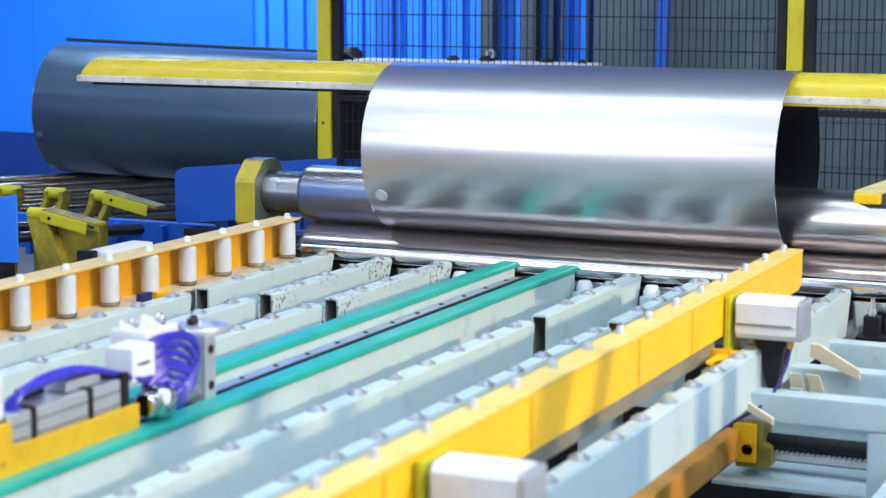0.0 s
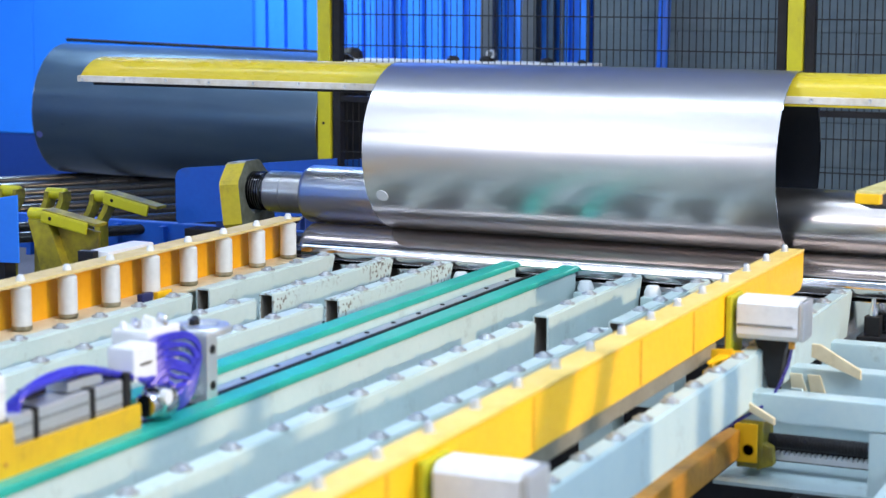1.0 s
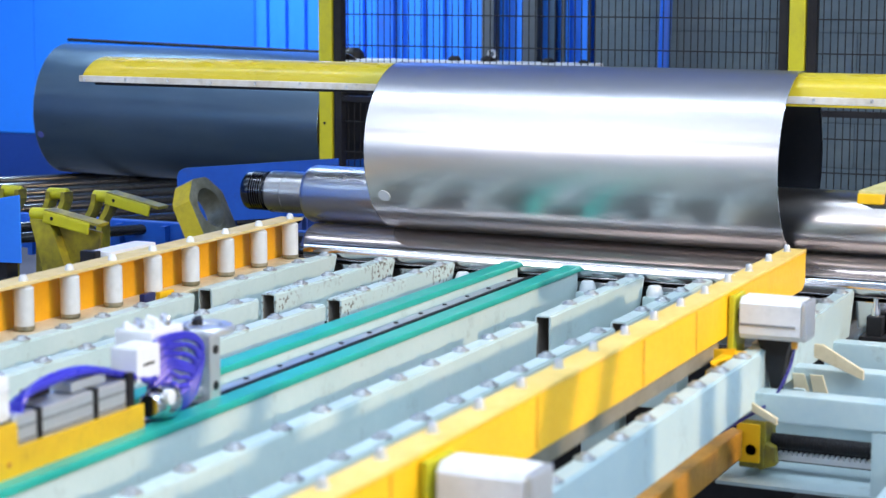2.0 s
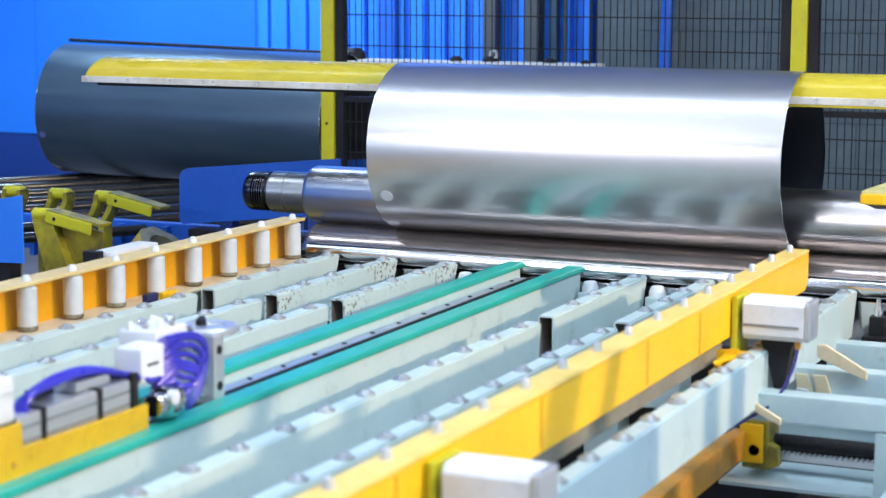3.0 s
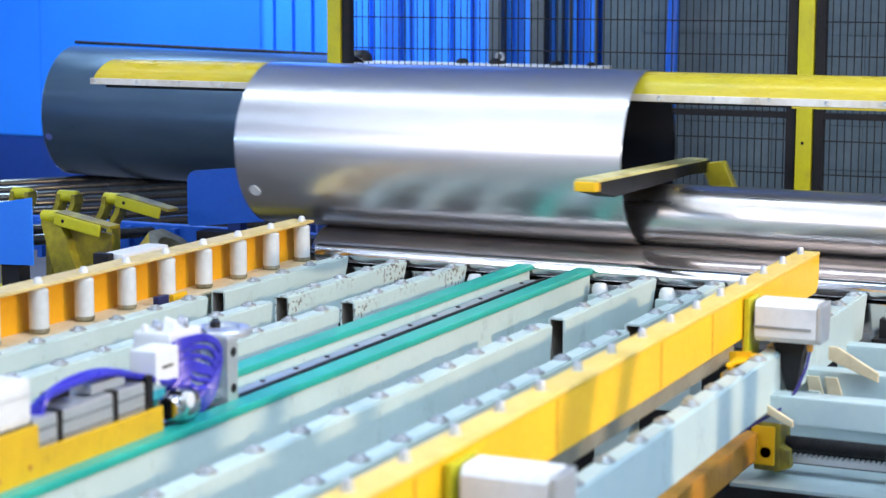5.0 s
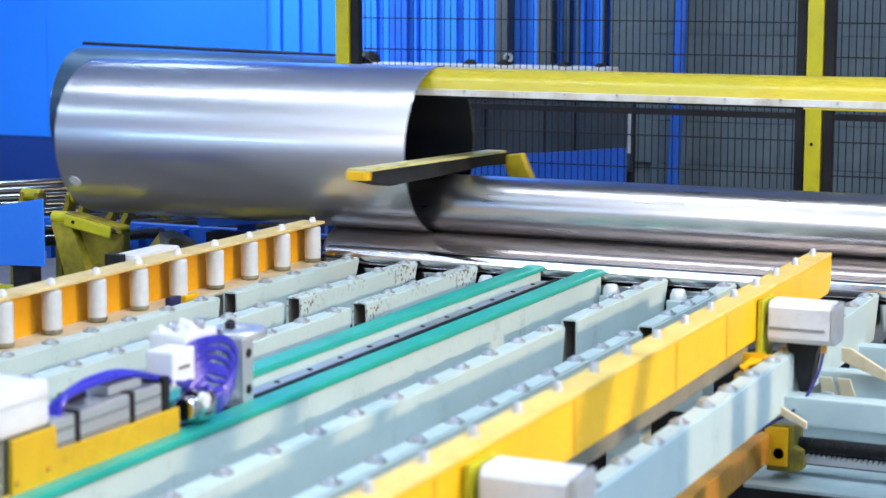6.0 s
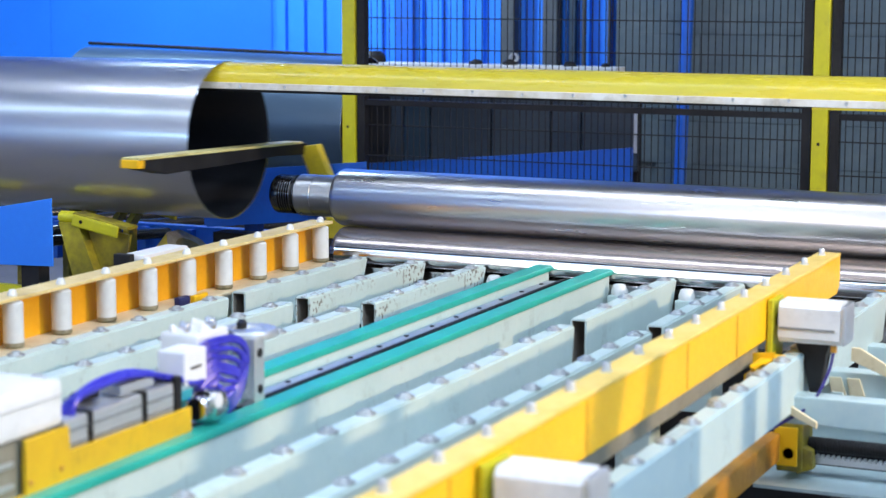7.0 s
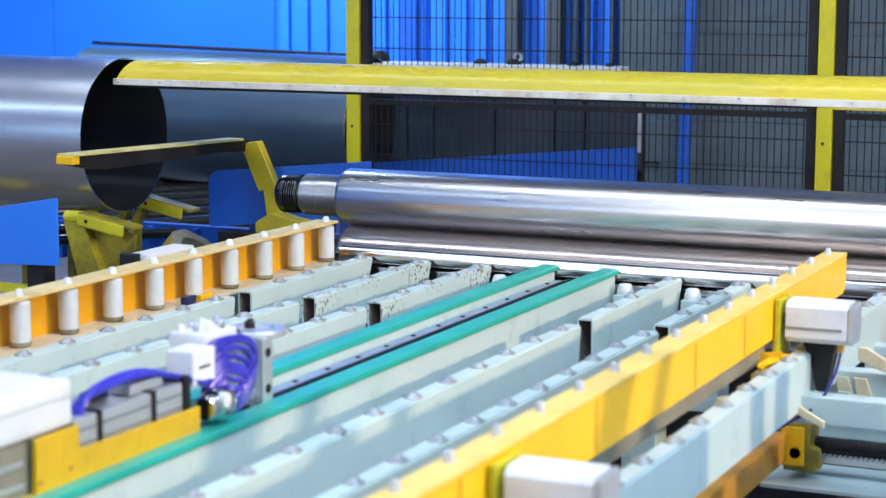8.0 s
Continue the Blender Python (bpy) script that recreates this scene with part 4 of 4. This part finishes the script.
# ---------------------------------------------------------------- cradle and outfeed conveyor
def outfeed_rolls():
    """Black rolls set askew under the grey sheet."""
    ux, uy = math.sin(radians(35)), math.cos(radians(35))
    for k in range(8):
        cx, cy = -2.40 + 0.160 * k, 2.16 - 0.222 * k
        a = -1.25
        b = 0.95 if k < 3 else 0.80
        t = thing("conveyor_roll", "shiny black conveyor roll under the sheets", "conveyor roll", (cx, cy, 0.716), "outfeed conveyor rolls")
        m = Matrix.Rotation(radians(-35), 4, "Z")
        part("barrel", lathe([(0, a), (0.017, a), (0.019, a + 0.004), (0.019, b - 0.004), (0.017, b), (0, b)], axis="y", n=28, m=m), M_ROD, t, "", True)
        part("shaft", lathe([(0, a - 0.06), (0.008, a - 0.06), (0.008, b + 0.05), (0, b + 0.05)], axis="y", n=12, m=m), M_CHROME, t, "", True)
        for s in (a - 0.05, b + 0.02):
            part("bearing_post", box(-0.02, 0.02, s, s + 0.03, -0.716, 0.01, 0, m), M_DARKBLUE, t)


outfeed_rolls()


def flap(x0, y, z, length, drop, label, two=True):
    """A cradle finger: two cheek plates, a round head and a sloping flap."""
    t = thing("cradle_finger", label, "cradle finger", (x0, y, 0), "cradle fingers")
    part("head", rod(0.020, 0.080, (0, 0, z - 0.020), "x", 20, 0.005), M_LIME, t, "rounded yellow head", True)
    sl = Matrix.Translation((0.07, 0, z)) @ Matrix.Rotation(math.atan2(drop, length), 4, "Y")
    if length > 0.05:
        part("flap", box(0, length, -0.03, 0.03, -0.010, 0.0, 0.002, sl), M_LIME_OLD, t, "worn sloping flap")
        part("flap_side", box(0.0, length * 0.85, -0.034, -0.026, -0.042, -0.004, 0.006, sl), M_LIME, t, "yellow stiffener")
        part("flap_hole", rod(0.006, 0.004, (0.035, -0.036, -0.022), "y", 12, 0.001, sl), M_BLACK, t)
    if two:
        part("body", prism([(0.012, z - 0.034), (0.085, z - 0.034), (0.15, z - 0.20), (0.17, 0.0), (0.075, 0.0), (0.06, z - 0.20)], 0.06, Matrix.Translation((0, -0.028, 0)) @ ALONG_Y), M_LIME_OLD, t, "oily box-shaped finger body")
    else:
        for dx in (0.006, 0.068):
            part("cheek", prism([(dx, z - 0.012), (dx + 0.014, z - 0.012), (dx + 0.013, z - 0.045), (dx, z - 0.075), (dx - 0.024, z - 0.108), (dx - 0.03, 0.0), (dx - 0.06, 0.0), (dx - 0.046, z - 0.108), (dx - 0.018, z - 0.07), (dx - 0.004, z - 0.04)], 0.05, Matrix.Translation((0, -0.025, 0)) @ ALONG_Y), M_LIME_OLD, t, "hooked cheek plate")
    if length > 0.05 and two:
        part("web", prism([(0.07, z - 0.035), (0.06 + length * 0.95, z - drop - 0.03), (0.05 + length * 0.8, z - 0.26), (0.05 + length * 0.75, 0.0), (0.12, 0.0), (0.13, z - 0.24)], 0.012, Matrix.Translation((0, 0.01, 0)) @ ALONG_Y), M_LIME_OLD, t, "oily yellow web plate")
    return t


flap(-1.09, 0.0, 0.882, 0.205, 0.037, "worn yellow cradle finger with a sloping flap")
flap(-1.165, 0.45, 0.888, 0.21, 0.042, "worn yellow rear cradle finger with a sloping flap", False)
flap(-1.352, 0.45, 0.888, 0.0, 0.0, "short yellow cradle finger with a rounded head", False)
flap(-1.545, 0.45, 0.888, 0.0, 0.0, "short yellow cradle finger with a rounded head", False)
flap(-1.60, 0.0, 0.882, 0.205, 0.037, "worn yellow cradle finger with a sloping flap")


def blue_box():
    t = thing("blue_guard_box", "bright blue sheet metal guard box beside the cradle", "guard box", (0, 0, 0))
    m = Matrix.Translation((-0.684, -0.6, 0)) @ Matrix.Rotation(radians(0), 4, "Z")
    part("front_plate", prism([(-0.9, 0.78), (0.0, 0.81), (0.0, 1.002), (-0.9, 0.84)], 0.006, m @ ALONG_Y, 0.001), M_BLUEBRIGHT, t, "bright blue front plate")
    part("post", box(-1.2, -1.14, -0.59, -0.54, FZ, 0.90), M_BLACK, t)
    part("post", box(-0.80, -0.74, -0.59, -0.54, FZ, 0.90), M_BLACK, t)
    part("rail", box(-1.55, -0.72, -0.585, -0.565, 0.72, 0.745), M_LIME, t, "thin yellow rail")


blue_box()


def blue_plate():
    t = thing("blue_guard_plate", "blue painted guard plate behind the roll end", "guard plate", (0, 0.64, 0))
    bm = bmesh.new()
    pts = [(-0.955, 0.775), (-0.945, 0.762), (-0.33, 0.828), (-0.33, 1.013), (-0.925, 0.955), (-0.945, 0.945), (-0.955, 0.925)]
    add_prism(bm, pts, 0.006, ALONG_Y)
    part("plate", bm, M_BLUE, t)
    for x in (-0.8, -0.45):
        part("post", box(x, x + 0.05, 0.007, 0.05, FZ, 0.88), M_DARKBLUE, t)


blue_plate()


def lower_blue_beam():
    t = thing("blue_conveyor_beam", "blue ribbed side beam of the conveyor", "conveyor beam", (0, 0.75, 0))
    part("beam", box(-1.75, -0.15, 0, 0.04, 0.62, 0.745, 0.004), M_BLUE, t)
    for k in range(9):
        x = -1.65 + 0.19 * k
        part("rib", box(x, x + 0.02, -0.03, 0.0, 0.60, 0.735), M_BLUE, t)
    for x in (-1.6, -0.3):
        part("leg", box(x, x + 0.06, 0.0, 0.06, FZ, 0.62), M_DARKBLUE, t)


lower_blue_beam()


def small_actuator():
    t = thing("flat_actuator", "small white flat actuator with a black head", "actuator", (-0.30, 0, 0.875))
    part("body", box(-0.04, 0.03, -0.765, -0.545, -0.032, 0.014, 0.010), M_WHITEPAINT, t, "white body")
    part("head", box(-0.05, 0.00, -0.79, -0.765, -0.065, 0.016, 0.004), M_BLACK, t, "black head")
    part("stand", box(-0.03, 0.02, -0.66, -0.60, -0.875, -0.03), M_LIME_OLD, t, "yellow stand")


small_actuator()

# ---------------------------------------------------------------- fence and what stands behind it
FY = 2.0


def fence():
    t = thing("mesh_fence", "black wire mesh safety fence with lime yellow posts", "fence", (0, FY, 0))
    up = bpy.data.meshes.new("wire")
    bm = lathe([(0.0021, 0.1), (0.0021, 2.5)], n=5)
    bm.to_mesh(up)
    bm.free()
    up.materials.append(M_BLACK)
    for x0 in (-1.115, 0.825, 2.765):
        p = part("post", box(x0, x0 + 0.058, -0.03, 0.03, FZ, 2.5, 0.003), M_LIME, t, "lime yellow post")
        part("post_hole", rod(0.006, 0.003, (x0 + 0.026, -0.032, 1.012), "y", 12, 0.0005), M_BLACK, p)
    for x0 in (-1.115, 0.825):
        a, b = x0 + 0.064, x0 + 1.94 - 0.006
        for x in (a, b - 0.034):
            part("frame_upright", box(x, x + 0.034, -0.02, 0.02, 0.1, 2.5), M_BLACK, t)
        part("frame_rail", box(a + 0.034, b - 0.034, -0.015, 0.015, 1.101, 1.124), M_BLACK, t)
        cross = bpy.data.meshes.new("cross_wire")
        bm = lathe([(0.0026, a + 0.03), (0.0026, b - 0.03)], axis="x", n=5)
        bm.to_mesh(cross)
        bm.free()
        cross.materials.append(M_BLACK)
        x = a + 0.055
        while x < b - 0.04:
            w = new("wire", up)
            w.parent = t
            w.location = (x, 0, 0)
            x += 0.0272
        for z in [0.897 - 0.124 * k for k in range(6)] + [1.021] + [1.206 + 0.124 * k for k in range(10)]:
            w = new("cross_wire", cross)
            w.parent = t
            w.location = (0, -0.004, z)


fence()
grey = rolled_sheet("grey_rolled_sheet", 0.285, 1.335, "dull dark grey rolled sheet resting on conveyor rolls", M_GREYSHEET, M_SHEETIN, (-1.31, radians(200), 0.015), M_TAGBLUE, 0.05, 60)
grey.matrix_basis = pose(-1.140, 2.24, 0.998, 0, 1.1, 4.5)


def seam_welder():
    """The long dark machine behind the fence, with a white top beam."""
    t = thing("seam_welding_machine", "long dark machine with a white top beam behind the fence", "machine", (0, 2.75, 0))
    part("body", box(-1.75, -0.105, 0, 0.04, 0.72, 1.16, 0.006), M_BLACK, t, "dark machine body")
    xs = [-1.75, -1.42, -1.205, -1.075, -0.78, -0.50, -0.36, -0.10]
    for a, b in zip(xs, xs[1:]):
        part("side_panel", box(a + 0.004, b - 0.004, -0.02, 0.0, 0.80, 1.14, 0.004), M_GREYSHEET if a == -1.205 else M_PANEL, t, "grey side panel" if a == -1.205 else "dark side panel")
    part("door_edge", box(-0.118, -0.104, -0.03, -0.02, 0.88, 1.06), M_ALU, t, "bright edge strip")
    part("top_beam", box(-2.40, -0.19, -0.06, 0.06, 1.165, 1.240, 0.006), M_WHITEPAINT, t, "white top beam")
    part("sloping_rail", tube_along([(-2.80, -0.14, 1.306), (-1.42, -0.14, 1.271)], 0.008, 8), M_BLACK, t, "thin black sloping rail")
    for x in (-2.70, -1.50):
        part("rail_stay", box(x, x + 0.02, -0.14, -0.055, 1.235, 1.275), M_BLACK, t)
    for x in (-2.3, -0.35):
        part("column", box(x, x + 0.12, 0.05, 0.2, FZ, 1.165), M_BLACK, t)
    part("plinth", box(-1.7, -0.14, 0.03, 0.20, FZ, 0.72), M_DARKBLUE, t)
    for x, r, h in ((-1.36, 0.055, 0.05), (-0.86, 0.03, 0.022), (-0.70, 0.035, 0.025), (-0.42, 0.03, 0.02), (-0.26, 0.02, 0.016)):
        part("hose_guide", lathe([(r, 0), (r * 0.9, h * 0.6), (r * 0.5, h), (0, h)], (x, 0.0, 1.239), n=16), M_BLACK, t, "black hose guide", True)
    part("hose_clip", lathe([(0.012, -0.01), (0.020, -0.01), (0.020, 0.01), (0.012, 0.01)], (-0.68, 0.0, 1.272), "y", 16), M_ALU, t, "", True)


seam_welder()


def chute_board():
    t = thing("blue_chute_board", "long blue sloping side board behind the fence", "side board", (0, 2.36, 0))
    part("board", prism([(-1.35, 0.55), (0.0, 0.62), (0.0, 0.935), (-1.35, 0.808)], 0.012, ALONG_Y), M_BLUE, t)
    for x in (-1.2, -0.3):
        part("post", box(x, x + 0.06, 0.013, 0.06, FZ, 0.70), M_DARKBLUE, t)


chute_board()


def cabinet_wall():
    """Tall blue ribbed cladding with dark columns, and the grey block wall beside it."""
    t = structure("partition_blue", box(-2.6, -0.62, 4.05, 4.12, FZ, 3.6), M_WALL, "blue ribbed partition with dark columns", "partition")
    x = -2.58
    k = 0
    while x < -0.66:
        part("rib", box(x, x + 0.05, 4.02, 4.05, FZ, 3.6, 0.004), M_WALL, t)
        x += 0.115
        k += 1
    for a, b in ((-1.86, -1.76),):
        part("shadow_rib", box(a, b, 3.98, 4.02, FZ, 3.6, 0.004), M_BLUE, t, "deeper blue upright")
    for a, b in ((-1.243, -1.176), (-1.02, -0.944)):
        part("column", box(a, b, 3.93, 4.01, FZ, 3.6, 0.004), M_COLUMN, t, "dark grey column")
    part("grey_upright", box(-0.90, -0.868, 3.98, 4.02, FZ, 3.6, 0.004), M_GREYSHEET, t, "grey-blue upright")
    for x in (-1.032, -0.823, -0.69, -0.637):
        part("conduit", rod(0.010, 3.5, (x, 3.99, 0), "z", 10), M_COLUMN, t, "dark conduit", True)


cabinet_wall()


def block_wall():
    w = structure("wall_blocks", box(-0.43, 4.0, 3.36, 3.55, FZ, 3.6), M_GREYWALL, "grey concrete block wall behind the fence", "wall")
    me = bpy.data.meshes.new("concrete_block")
    bm = box(0, 0.398, 0, 0.02, 0, 0.193, 0.003)
    bm.to_mesh(me)
    bm.free()
    me.materials.append(M_GREYWALL)
    for r in range(14):
        for c in range(9):
            x = -0.425 + 0.40 * c + (0.2 if r % 2 else 0.0)
            if x > 3.2:
                continue
            b = new("concrete_block", me)
            b.parent = w
            b.location = (x, 3.342 + random.uniform(-0.002, 0.002), 0.002 + 0.195 * r)
    p = single("blue_pipe", rod(0.027, 3.4, (0, 0, 0), "z", 16), M_BLUE, "blue painted upright pipe in front of the block wall", "pipe", "", True)
    p.matrix_basis = pose(-0.115, 3.30, 0.0, 0, 1.6, 0)


block_wall()


# ---------------------------------------------------------------- what moves
def motions():
    rim = [(0.0, 1.318), (4.0, 1.318), (4.1, 1.305), (4.3, 1.225), (4.5, 1.136), (4.7, 1.037), (5.2, 0.712), (5.8, 0.304), (6.0, 0.165), (6.5, -0.203), (7.0, -0.588), (7.3, -0.850), (7.5, -0.965), (7.65, -0.990), (8.0, -0.997)]
    walk(sheet, [(t, pose(x + 0.003, RY, SZ)) for t, x in rim])
    push = [(0.0, 1.610), (3.2, 1.610), (3.4, 1.585), (3.6, 1.528), (3.8, 1.450), (4.0, 1.360), (4.3, 1.230), (4.5, 1.140), (4.7, 1.042), (5.2, 0.716), (5.8, 0.308), (6.0, 0.169), (6.5, -0.199), (7.0, -0.582), (7.3, -0.805), (7.4, -0.825), (8.0, -0.825)]
    walk(arm, [(t, pose(x, 0, 0)) for t, x in push])
    tilt = [(0.0, 0), (0.55, 0), (1.0, 6.0), (1.3, 10.8), (1.5, 13.6), (1.7, 17.0), (2.0, 25), (2.4, 40), (2.65, 48.5), (2.8, 49), (8.0, 49)]
    walk(bearing, [(t, pose(-0.30, RY, 0.41, 0, -a, 0)) for t, a in tilt])


motions()
